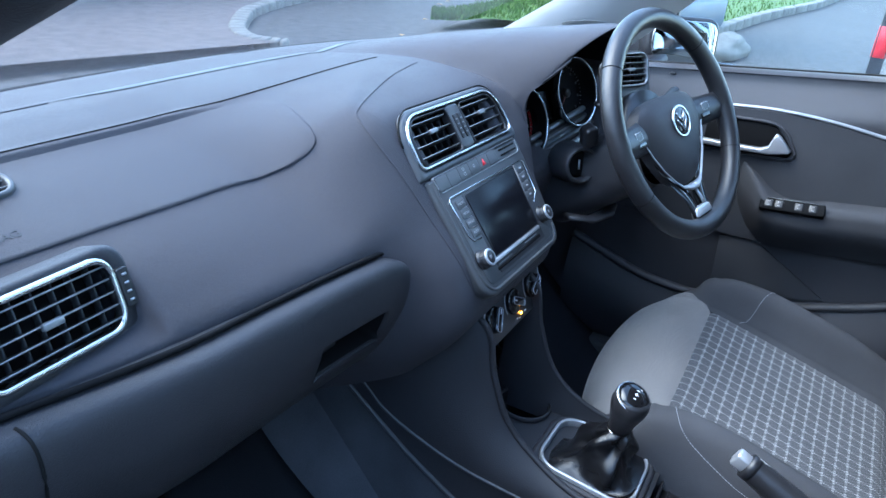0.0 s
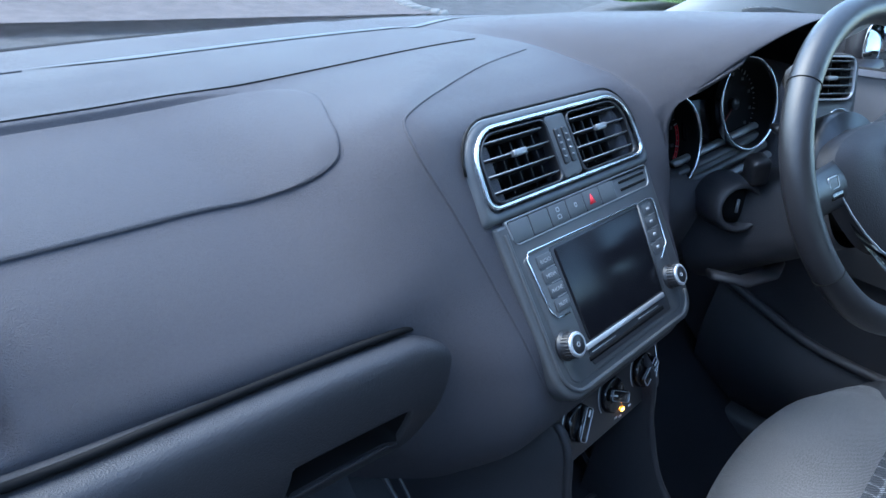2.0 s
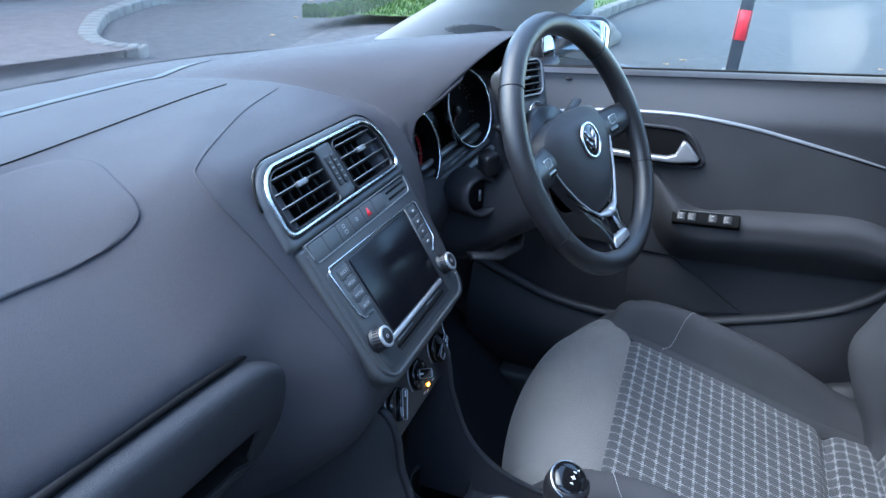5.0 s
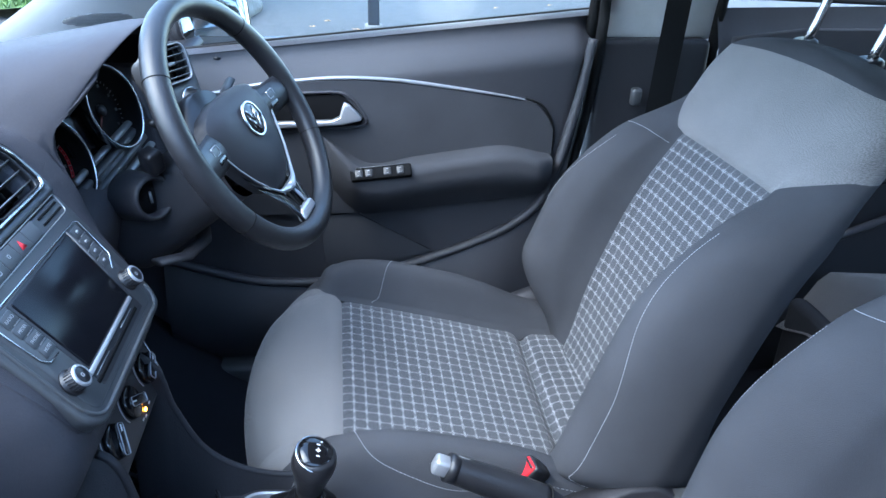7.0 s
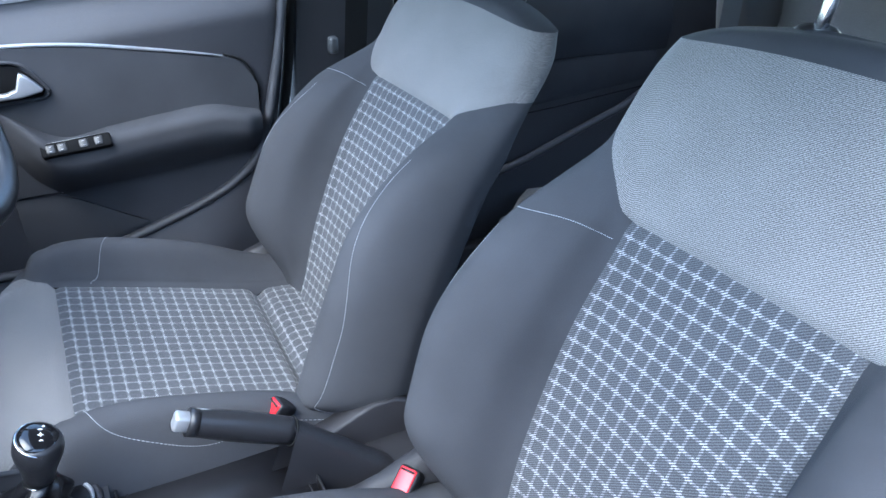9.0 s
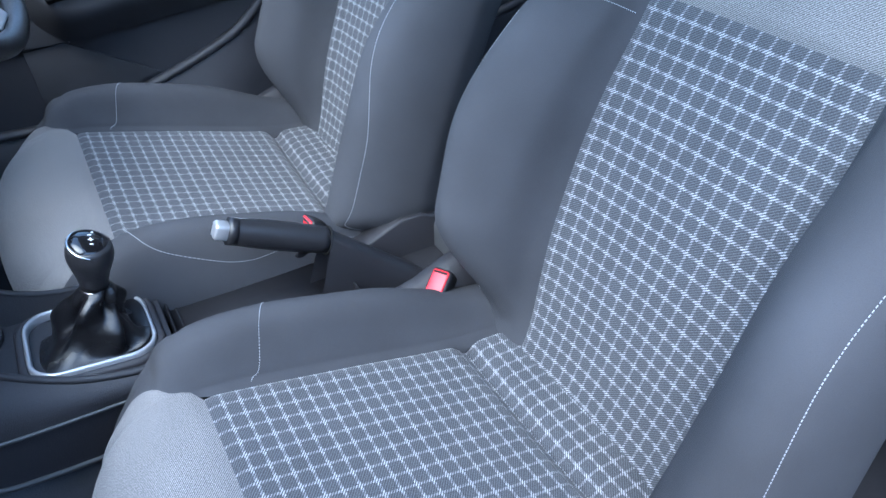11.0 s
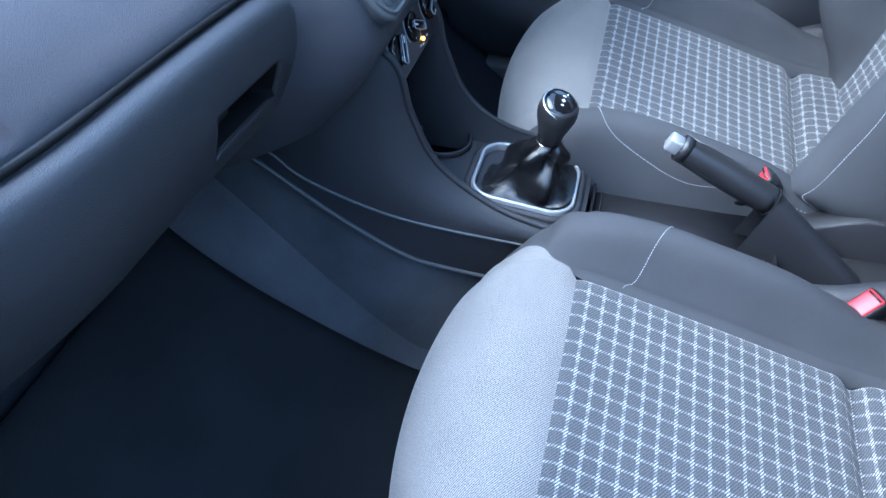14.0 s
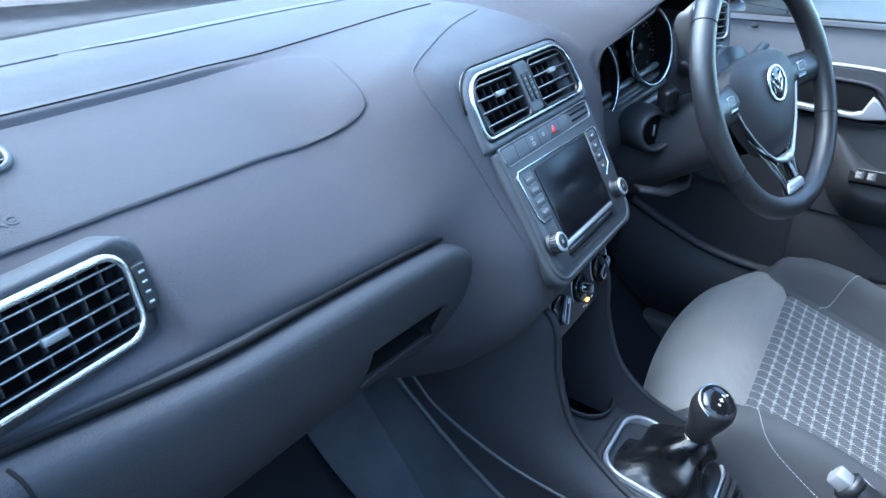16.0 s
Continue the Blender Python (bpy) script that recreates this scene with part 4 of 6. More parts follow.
for x0, y0, x1, y1 in ((-0.009, -0.008, -0.009, 0.008), (-0.001, -0.008, -0.001, 0.008), (0.007, -0.008, 0.007, 0.008), (-0.009, 0, 0.007, 0), (0.012, -0.008, 0.012, 0.0)):
    part("shift_line", tube([CAP @ Vector((x0, y0, 0.0088 - 26 * (x0 * x0 + y0 * y0))), CAP @ Vector(((x0 + x1) / 2, (y0 + y1) / 2, 0.0095)), CAP @ Vector((x1, y1, 0.0088 - 26 * (x1 * x1 + y1 * y1)))], 0.0008, 5), WHITE, kn)


def gaiter(u, v):
    a = 2 * math.pi * u
    c, d = math.cos(a), math.sin(a)
    bx, by = 0.058 * abs(c) ** 0.55 * (1 if c > 0 else -1), 0.066 * abs(d) ** 0.55 * (1 if d > 0 else -1)
    k = spline([(0, 0), (0.3, 0.42), (0.6, 0.66), (0.8, 0.80), (0.92, 0.92), (1, 1)], v)[1]
    x = bx * (1 - k) + 0.0160 * c * k
    y = by * (1 - k) + 0.0160 * d * k
    fold = 0.0040 * abs(math.sin(4.5 * a - 5 * v + 0.4)) * math.sin(math.pi * v) + 0.0065 * math.sin(3 * a + 7 * v + 1.1) * math.sin(math.pi * min(v * 1.25, 1)) + 0.005 * math.sin(5 * a - 9 * v) * math.sin(math.pi * v)
    r = math.hypot(x, y) or 1e-4
    x, y = x * (1 + fold / r), y * (1 + fold / r)
    sag = -0.014 * math.sin(math.pi * min(v / 0.35, 1)) * (0.6 + 0.4 * math.sin(2 * a + 0.5))
    base = Vector((0.013, 0.060, 0.598)).lerp(Vector((0.002, 0.036, 0.674)), smooth(0.0, 0.9, v) * 0.5 + 0.5 * v)
    return base + Vector((x, y, sag + 0.006 * math.sin(4 * a + 3) * math.sin(math.pi * v)))


part("gaiter", sheet(gaiter, span(0, 1, 97), span(0, 1, 48)), SOFTLEATHER, gear, "creased black leather gaiter")
RM = pose(0.013, 0.060, 0.602, 6) @ Matrix.Diagonal((0.93, 0.93, 1, 1))
part("surround", ring_frame(rounded(0.155, 0.172, 0.045, 8), rounded(0.134, 0.150, 0.036, 8), 0.02, RM @ pose(0, 0, -0.002)), DASH_LOW, gear)
part("silver_ring", ring_frame(rounded(0.135, 0.151, 0.036, 8), rounded(0.124, 0.140, 0.031, 8), 0.012, RM @ pose(0, 0, 0.003)), SILVER, gear, "silver ring round the gaiter")

hb = thing("handbrake", "black leather handbrake lever with silver button", "handbrake")
HB0, HB1, HB2 = Vector((0.012, -0.117, 0.689)), Vector((0.0, -0.245, 0.634)), Vector((-0.004, -0.402, 0.497))
HBM = facing(HB0, HB0 - HB1, (0, 0, 1))
part("button", plate(rounded(0.019, 0.022, 0.005, 4), 0.036, HBM @ pose(0, 0, 0.010), 0.004, 3), SILVER, hb, "silver push button")
part("grip", tube([HB0.lerp(HB1, t) for t in span(0.06, 1.0, 14)], 0.0158, 18, taper=lambda t: 0.95 + 0.12 * math.sin(math.pi * t) + 0.06 * t, flat=1.15), LEATHER, hb, "leather grip")
part("grip_seam", tube([HB1 + (HB1 - HB0).cross(Vector((1, 0, 0))).normalized() * 0.0190 * math.cos(a) + Vector((0.0172 * math.sin(a), 0.001, 0)) for a in span(0, 6.28, 25)[:-1]], 0.0012, 6, True), RUBBER, hb)
part("collar", tube([HB0.lerp(HB1, t) for t in (0.05, 0.09, 0.13)], 0.0162, 18, flat=1.12), BLACK, hb)


def lever_cover(t, a):
    # rounded spine with cheeks that fall to the console
    p = HB1.lerp(HB2, t)
    top = p.z + 0.0190
    ang = math.pi * a
    w = 0.0182 + 0.007 * t
    foot = 0.545 - 0.03 * smooth(0.2, 0.6, t)
    z = top - 0.02 + 0.02 * math.sin(ang) ** 0.8 if 0.12 < a < 0.88 else top - 0.014 - (min(a, 1 - a) < 0.12) * (1 - min(a, 1 - a) / 0.12) * max(top - 0.014 - min(foot, top - 0.02), 0.006)
    return (p.x + w * math.cos(ang) * (1.12 if min(a, 1 - a) < 0.12 else 1.0), p.y + (0.03 * (1 - t) * (1 - min(a, 1 - a) / 0.12) if min(a, 1 - a) < 0.12 else 0), z)


part("lever_cover", sheet(lever_cover, span(0, 1, 24), span(0, 1, 41)), SHADED_PLASTIC, hb)


def stitches(f, path, parent, n, r=0.00042, name="stitching"):
    """Pale thread dashes lying on the surface f along path(t) -> (u, v)."""
    bm = bmesh.new()
    for i in range(n):
        a, b = (Vector(f(*path(t))) for t in (i / n, (i + 0.62) / n))
        if (b - a).length > 0.03:
            continue
        me = bpy.data.meshes.new("tmp")
        tb = tube([a, a.lerp(b, 0.5), b], r, 5)
        tb.to_mesh(me)
        tb.free()
        bm.from_mesh(me)
        bpy.data.meshes.remove(me)
    return part(name, bm, THREAD, parent)


THREAD = mat("pale_thread", (0.36, 0.37, 0.39), 0.8)
part("grip_stitching", tube([HB0.lerp(HB1, t) + Vector((0.004, 0, 0.0188)) for t in span(0.15, 0.98, 8)], 0.0006, 5), THREAD, hb)


def buckle(at, aim, label):
    b = thing("seat_belt_buckle", label, "belt buckle", "belt buckles")
    m = facing(at, aim)
    part("housing", plate(rounded(0.030, 0.062, 0.006), 0.026, m @ pose(0, -0.012, 0.0), 0.004), BLACK, b)
    part("release_button", plate(rounded(0.024, 0.040, 0.003), 0.02, m @ pose(0, -0.004, 0.0025), 0.002), RED, b, "red release button")
    part("slot", box(0.020, 0.003, 0.001), BLACK, b).matrix_basis = m @ pose(0, 0.012, 0.003)
    part("stem", tube([m @ Vector((0, -0.03, -0.014)), m @ Vector((0, -0.07, -0.03)), m @ Vector((0, -0.12, -0.06))], 0.014, 10, flat=0.7), BLACK, b)
    return b


buckle((-0.089, -0.363, 0.576), (-0.30, 0.50, 0.8), "red-buttoned belt buckle beside the passenger seat")
buckle((0.082, -0.240, 0.606), (-0.1, 0.75, 0.65), "red-buttoned belt buckle beside the driver seat")
# ---- seats ----
CUSHION = [(-.50, .515), (-.36, .526), (-.20, .568), (-.03, .612), (.03, .622), (.080, .606), (.112, .565), (.116, .50), (.10, .43), (.05, .40)]
BACK = [(-.40, .47), (-.437, .56), (-.478, .70), (-.525, .84), (-.576, .949), (-.607, 1.032), (-.636, 1.102), (-.668, 1.14), (-.68, 1.16), (-.680, .95), (-.615, .74), (-.56, .47)]
CX = [(-.225, -.17), (-.255, -.12), (-.268, -.055), (-.262, .0), (-.242, .056), (-.208, .060), (-.182, .010), (-.168, .0), (-.09, -.005), (0, -.007), (.09, -.005), (.168, .0), (.182, .010), (.208, .060), (.242, .056), (.262, .0), (.268, -.055), (.255, -.12), (.225, -.17)]
BX = [(-.236, -.17), (-.252, -.135), (-.263, -.09), (-.274, .005), (-.252, .090), (-.206, .106), (-.166, .070), (-.142, .010), (-.075, -.004), (0, -.008), (.075, -.004), (.142, .010), (.166, .070), (.206, .106), (.252, .090), (.274, .005), (.263, -.09), (.252, -.135), (.236, -.17)]
# plan of the upper back: a rounded block
TX = [(-.115, -.086), (-.170, -.084), (-.208, -.076), (-.222, -.060), (-.222, -.040), (-.212, -.020), (-.185, -.006), (-.142, -.001), (-.070, .000), (.000, .002), (.070, .000), (.142, -.001), (.185, -.006), (.212, -.020), (.222, -.040), (.222, -.060), (.208, -.076), (.170, -.084), (.115, -.086)]
UL, UR = 7 / 18, 11 / 18
VF, VS, VT, VE = 3 / 9, 1 / 9, 4 / 11, 6 / 11


def dent(d, w):
    return math.exp(-(d / w) ** 2)


def cushion(u, v):
    y, z = spline(CUSHION, v)
    d = (spline(CUSHION, min(v + 0.006, 1)) - spline(CUSHION, max(v - 0.006, 0))).normalized()
    n = Vector((-d.y, d.x))
    x, h = spline(CX, u)
    ax = abs(x)
    nose = smooth(0.36, 0.70, v)
    h = h * (1 - 0.85 * smooth(0.25, 0.45, v)) * (0.45 + 0.55 * smooth(0.05, 0.19, v)) if h > 0 else h * (1 - 0.35 * nose)
    x *= 1 - 0.13 * nose * smooth(0.10, 0.25, ax)
    # seams: centre panel edge, rear strip, front panel
    h -= 0.006 * dent(ax - 0.170, 0.005) * (1 - smooth(0.33, 0.36, v))
    if ax < 0.172:
        h -= 0.017 * dent((v - VS) * 1.2, 0.011)
        h += 0.006 * math.cos(ax / 0.17 * math.pi / 2) * (1 - smooth(0.05, VS, v))
    h -= 0.004 * dent((v - VF) * 1.2, 0.006)
    k = smooth(0.40, 0.62, v)
    edge = smooth(0.12, 0.25, ax)
    return (x, y + n.x * h * k + (0.011 - 1.08 * min(ax, 0.23) ** 2) * smooth(0.33, 0.60, v), z + h * (1 - k) + n.y * h * k - 0.022 * edge * smooth(0.27, 0.5, v))


def back_form(u, v):
    y, z = spline(BACK, v)
    d = (spline(BACK, min(v + 0.006, 1)) - spline(BACK, max(v - 0.006, 0))).normalized()
    n = Vector((d.y, -d.x))
    x, h = spline(BX, u)
    ax = abs(x)
    x *= 1 - 0.12 * (1 - smooth(0.03, 0.25, v)) * (1 - smooth(0.14, 0.2, ax))
    low = 0.25 + 0.75 * smooth(-0.02, 0.085, v) if x < 0 else 0.05 + 0.95 * smooth(0.06, 0.175, v)
    h = h * low * (1.10 - 0.96 * smooth(0.23, 0.45, v)) if h > 0 else h * (1 - 0.58 * smooth(-0.05, 0.18, v))
    x -= math.copysign((0.030 * (1 - smooth(0.0, 0.12, v)) if x < 0 else 0.045 * (1 - smooth(0.04, 0.17, v))) * smooth(0.150, 0.22, ax), x)
    x *= 1.02 - 0.03 * smooth(0.1, 0.3, v) - 0.125 * smooth(0.28, 0.55, v)
    h -= 0.005 * dent(ax - 0.143, 0.005) * (1 - smooth(VT - 0.01, VT + 0.02, v))
    h -= 0.006 * dent((v - VT) * 1.3, 0.006) * (1 - smooth(0.15, 0.2, ax))
    h += 0.006 * math.cos(min(ax / 0.2, 1) * math.pi / 2) * smooth(VT, VT + 0.05, v) * (1 - smooth(0.45, VE, v))
    z += 0.060 * smooth(0.185, 0.265, ax) * (1 - smooth(0.0, 0.14, v)) * (x < 0)
    k = smooth(0.33, 0.45, v)
    tx, td = spline(TX, u)
    over = smooth(0.44, VE + 0.02, v) ** 2
    tx, td = tx * (1 - 0.09 * over), td * (1 - 0.22 * over) - 0.008 * over
    z -= 0.010 * (min(abs(tx), 0.20) / 0.165) ** 2 * smooth(0.38, VE, v)
    return (x + (tx - x) * k, y + h * abs(n.x) * (1 - k) + td * k, z + h * abs(n.y) * 0.35 * (1 - k))


def wide(v):
    """How far the plain front panel reaches sideways."""
    return 0.15 * (1 - math.exp(-9 * max(v - VF, 0.0)))


def rise(u):
    """Where the plain upper panel of the back begins."""
    e = max(abs(u - 0.5) - (0.5 - UL), 0.0)
    return VT + (0.100 if u > 0.5 else 0.055) * (smooth(-0.03, 0.17, e) - smooth(-0.03, 0.17, 0.0))


def seat(at, label, upright, recline, plump, lift):
    def base(u, v):
        x, y, z = cushion(u, v)
        return (x, y, z + lift * smooth(-0.24, 0.20, x))

    def lean(x, y, z):
        c, d = math.cos(recline), math.sin(recline)
        return Vector((x, -0.44 + (y + 0.44) * c - (z - 0.5) * d, 0.5 + (z - 0.5) * c + (y + 0.44) * d))

    def back(u, v):
        # the upper back leans by its own recline
        x, y, z = back_form(u, v)
        k = smooth(0.30, 0.52, v)
        y, z = y + upright * (0.5 * k - 0.5 * smooth(0.42, VE, v) + 0.9 * smooth(0.15, 0.24, abs(x)) * smooth(0.12, 0.28, v) * (1 - smooth(0.38, 0.50, v))), z + upright * (0.9 * k + 0.8 * smooth(0.42, VE, v))
        y += plump * smooth(0.12, 0.2, -x) * smooth(-0.02, 0.1, v) * (1 - smooth(0.3, 0.42, v))
        return lean(x, y, z)

    def cap(i, w):
        # dome that closes the upper back, from its edge to the middle
        p = back(i / 60, VE) if i <= 60 else back(1, VE).lerp(back(0, VE), (i - 60) / 12)
        mid = lean(0, -0.690, 1.097 + 1.7 * upright)
        q = mid.lerp(p, 1 - w)
        r = 1 - w
        q.z += 0.023 * (1 - r ** 4)
        return q

    s = thing("front_seat", label, "car seat", "front seats", at=at)
    part("cushion_centre", sheet(base, span(UL, UR, 33), [VS + (VF - VS) * w ** 1.5 for w in span(0, 1, 48)]), CHECK, s, "check cloth cushion centre")
    part("cushion_rear", sheet(base, span(UL, UR, 33), [VS * (1 - w ** 1.5) for w in span(1, 0, 24)]), CHECK, s)
    part("cushion_front", sheet(lambda w, v: base(UL - wide(v) + w * (UR - UL + 2 * wide(v)), v), span(0, 1, 49), span(VF, 1, 60), straight=True), PLAIN, s, "plain grey cloth cushion front")
    part("cushion_bolster", sheet(lambda w, v: base(w * (UL - wide(v)), v), span(0, 1, 36), span(0, 1, 90)), FABRIC_DARK, s)
    part("cushion_bolster", sheet(lambda w, v: base(UR + wide(v) + w * (1 - UR - wide(v)), v), span(0, 1, 36), span(0, 1, 90)), FABRIC_DARK, s)
    part("back_centre", sheet(back, span(UL, UR, 33), span(0, VT, 49)), CHECK, s, "check cloth back centre")
    for a, b in ((0, UL), (UR, 1)):
        part("back_bolster", sheet(lambda u, w: back(u, w * rise(u)), span(a, b, 36), span(0, 1, 60)), FABRIC_DARK, s)
    part("back_top", sheet(lambda u, w: back(u, rise(u) + w * (VE - rise(u))), span(0, 1, 97), span(0, 1, 34), straight=True), PLAIN, s, "plain grey cloth upper back")
    part("back_cap", sheet(cap, range(73), [1 - (1 - w) ** 1.6 for w in span(0, 1, 24)]), FABRIC_DARK, s)
    part("back_panel", sheet(lambda w, v: back(1, v).lerp(back(0, v), w), span(0, 1, 12), span(0, VE, 30)), FABRIC_DARK, s)
    for sx in (-1, 1):
        U = (lambda q: q) if sx < 0 else (lambda q: 1 - q)
        if sx > 0:
            stitches(base, lambda t: (U(UL - 0.005 - 0.16 * t), 0.294 - 0.028 * t), s, 48)
        else:
            SEAM = [(6.9, .330), (5.7, .325), (4.4, .315), (3.7, .300), (3.3, .265), (3.2, .235), (3.4, .200), (3.6, .160), (3.65, .11)]
            stitches(base, lambda t: (spline(SEAM, t)[0] / 18, spline(SEAM, t)[1]), s, 100)
        if sx > 0:
            stitches(back, lambda t: (U(UL - 0.005 - 0.17 * t), 0.345 + 0.008 * math.sin(t * 3.1)), s, 52)
        stitches(back, lambda t: (U((3.55 + 0.45 * smooth(0, 0.2, t) + (plump * 50) * smooth(0.45, 1.0, t)) / 18), 0.03 + 0.30 * t), s, 130)
        # head restraint post in its guide
        g = part("post_guide", lathe([(0.019, -0.004), (0.019, 0.002), (0.016, 0.005), (0.009, 0.005)], 24, Matrix.Translation(lean(sx * 0.073, -0.706, 1.113 + 1.7 * upright)) @ pose(0, 0, 0, -14) @ Matrix.Diagonal((1.25, 0.85, 1, 1))), BLACK, s, "black oval post guide")
        part("post", tube([lean(sx * 0.073, y, z + 1.7 * upright) for y, z in ((-0.703, 1.09), (-0.716, 1.14), (-0.727, 1.19), (-0.736, 1.25))], 0.0068, 14), CHROME, s, "chrome head restraint post")
    part("head_restraint", sheet(lambda u, v: lean(0.135 * math.cos(2 * math.pi * u) * math.sin(math.pi * v) ** 0.5, -0.745 + 0.055 * math.sin(2 * math.pi * u) * math.sin(math.pi * v) ** 0.6, 1.325 - 0.095 * math.cos(math.pi * v)), span(0, 1, 41), span(0.001, 0.999, 24)), FABRIC_DARK, s)
    # plastic side shields with the hinge cover
    for sx in (-1, 1):
        part("side_shield", plate([(0.12, -0.08), (0.12, 0.030), (0.075, 0.040), (0.04, 0.055), (0.015, 0.064), (-0.02, 0.064), (-0.05, 0.048), (-0.07, 0.01), (-0.08, -0.08)], 0.032, Matrix.Translation((sx * 0.284, -0.42, 0.522)) @ pose(0, 0, 0, 90, 0, 90 if sx > 0 else -90) @ Matrix.Diagonal((1 if sx > 0 else -1, 1, 1, 1)), 0.004), DASH_LOW, s)
    part("seat_base", box(0.40, 0.46, 0.10, (0, -0.20, 0.395), (6, 0, 0), 0.02, 2), BLACK, s)
    for sx in (-0.17, 0.17):
        part("rail", box(0.03, 0.55, 0.03, (sx, -0.20, 0.325), (0, 0, 0), 0.004, 1), BLACK, s)
    return s


seat((-0.331, 0, 0), "passenger seat in dark grey check cloth", 0.025, 0.0, 0.0, 0.0)
seat((0.325, 0.028, 0.008), "driver seat in dark grey check cloth", 0.0, radians(2.5), 0.018, 0.026)
recline = thing("recline_wheel", "black ribbed recline wheel beside the passenger seat", "seat control", at=(0, 0, 0))
part("wheel_body", lathe([(0.0, -0.012), (0.030, -0.012), (0.033, -0.006), (0.033, 0.006), (0.030, 0.012), (0.0, 0.012)], 22, pose(-0.622, -0.435, 0.50, 0, 90, 0)), BLACK, recline)
# ---- shell of the car ----
TOE = [(-.60, .305), (-.25, .305), (.02, .307), (.12, .322), (.22, .375), (.34, .475), (.46, .588), (.58, .72), (.70, .85)]


def floor_at(x, t):
    y, z = spline(TOE, t)
    return (x, y, z)


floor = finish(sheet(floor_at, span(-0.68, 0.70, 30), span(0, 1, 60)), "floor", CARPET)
solid(floor, 0.02)
tagged(floor, "black carpeted car floor", "car floor", kind="structure")
rear_floor = finish(box(1.40, 0.44, 0.02, (0.01, -0.815, 0.292)), "floor_rear", CARPET)
tagged(rear_floor, "black carpet before the rear bench", "car floor", kind="structure")
bulk = finish(box(1.45, 0.02, 0.5, (0, 0.72, 0.75)), "wall_bulkhead", BLACK)
tagged(bulk, "black bulkhead behind the dash", "wall", kind="structure")
tun = thing("floor_tunnel", "black carpet over the floor tunnel", "car floor", kind="structure")
for sx in (-1, 1):
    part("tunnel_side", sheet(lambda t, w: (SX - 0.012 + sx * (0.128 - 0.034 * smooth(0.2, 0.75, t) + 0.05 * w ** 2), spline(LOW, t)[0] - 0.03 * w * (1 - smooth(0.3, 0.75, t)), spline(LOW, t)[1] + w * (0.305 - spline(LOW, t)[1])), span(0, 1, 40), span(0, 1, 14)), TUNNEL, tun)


def mat_at(w, t):
    y, z = spline(TOE, 0.25 + 0.52 * t)
    edge = -0.158 - 0.058 * smooth(0.1, 0.47, y)
    return (-0.62 + w * (edge + 0.62), y - 0.004, z + 0.007)


def foot_at(w, t):
    # carpet that runs out from the tunnel to the mat
    y, z = spline(TOE, 0.12 + 0.65 * t)
    edge = -0.160 - 0.058 * smooth(0.1, 0.47, y)
    return (edge + w * (-0.112 - edge), y - 0.003, z + 0.005 + 0.05 * w ** 3)


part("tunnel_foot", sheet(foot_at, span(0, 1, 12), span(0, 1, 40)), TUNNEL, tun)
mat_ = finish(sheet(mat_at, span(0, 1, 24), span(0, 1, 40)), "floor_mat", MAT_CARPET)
tagged(mat_, "black carpet mat on the passenger floor", "floor mat")
solid(mat_, 0.008, 1)
part("edging", tube([Vector(mat_at(1, t)) + Vector((0, 0, 0.004)) for t in span(0, 1, 40)], 0.0035, 8), RUBBER, mat_)

# driver's door
door = thing("door_1", "closed driver door with dark trim panel", "car door", kind="structure")


def sill_z(y):
    return 1.047 - 0.105 * y


def door_end(z):
    """The rear edge of the door, which curves forwards towards the sill."""
    return -0.492 + 0.147 * min(max((1.086 - z) / 0.73, 0.0), 1.0) ** 1.6


def door_skin(t, s):
    z = 0.36 + s * (sill_z(0.40 - 0.90 * t) - 0.36)
    y = 0.40 + (door_end(z) - 0.40) * t
    x = 0.745 - 0.05 * (1 - smooth(sill_z(y) - 0.075, sill_z(y) - 0.005, z))
    return (x + 0.025 * smooth(0.965, 1.0, t), y, z)


part("door_panel", sheet(door_skin, span(0, 1, 60), span(0, 1, 70)), DOOR_TRIM, door)
part("sill_cap", sheet(lambda t, w: (0.742 + 0.05 * w, 0.40 - 0.90 * t, sill_z(0.40 - 0.90 * t) + 0.006 * math.sin(math.pi * w)), span(0, 1, 40), span(0, 1, 6)), DOOR_TRIM, door)
part("window_seal", box(0.012, 0.93, 0.014, (0.787, -0.05, sill_z(-0.05)), (-6, 0, 0), 0.003, 2), RUBBER, door)
TRIM = [(.40, .925), (.25, .955), (.15, .975), (.084, .983), (-.009, .990), (-.11, .986), (-.211, .973), (-.31, .958), (-.368, .947)]
part("silver_line", tube([(0.691, *spline(TRIM, t)) for t in span(0, 1, 50)], 0.0036, 10, taper=lambda t: 1 - 0.55 * smooth(0.7, 1, t)), SILVER, door, "curved silver trim line")


# grained insert below the silver line, bowed towards the armrest
def insert(t, w):
    y = 0.24 - 0.655 * t
    top = spline(TRIM, min(max(_trim_t(y), 0), 1))[1] - 0.004
    if y < -0.35:
        top = 0.951 - 0.9 * (abs(y + 0.35) / 0.066) ** 2.2 * 0.066
    bot = 0.727 + 0.13 * max(-0.04 - y, 0)
    z = top + (bot - top) * w
    x = 0.6875 - 0.006 * math.sin(math.pi * min(max((z - 0.70) / 0.28, 0), 1))
    return (x, y, z)


def _trim_t(y):
    lo, hi = 0.0, 1.0
    for _ in range(24):
        m = (lo + hi) / 2
        if spline(TRIM, m)[0] > y:
            lo = m
        else:
            hi = m
    return lo


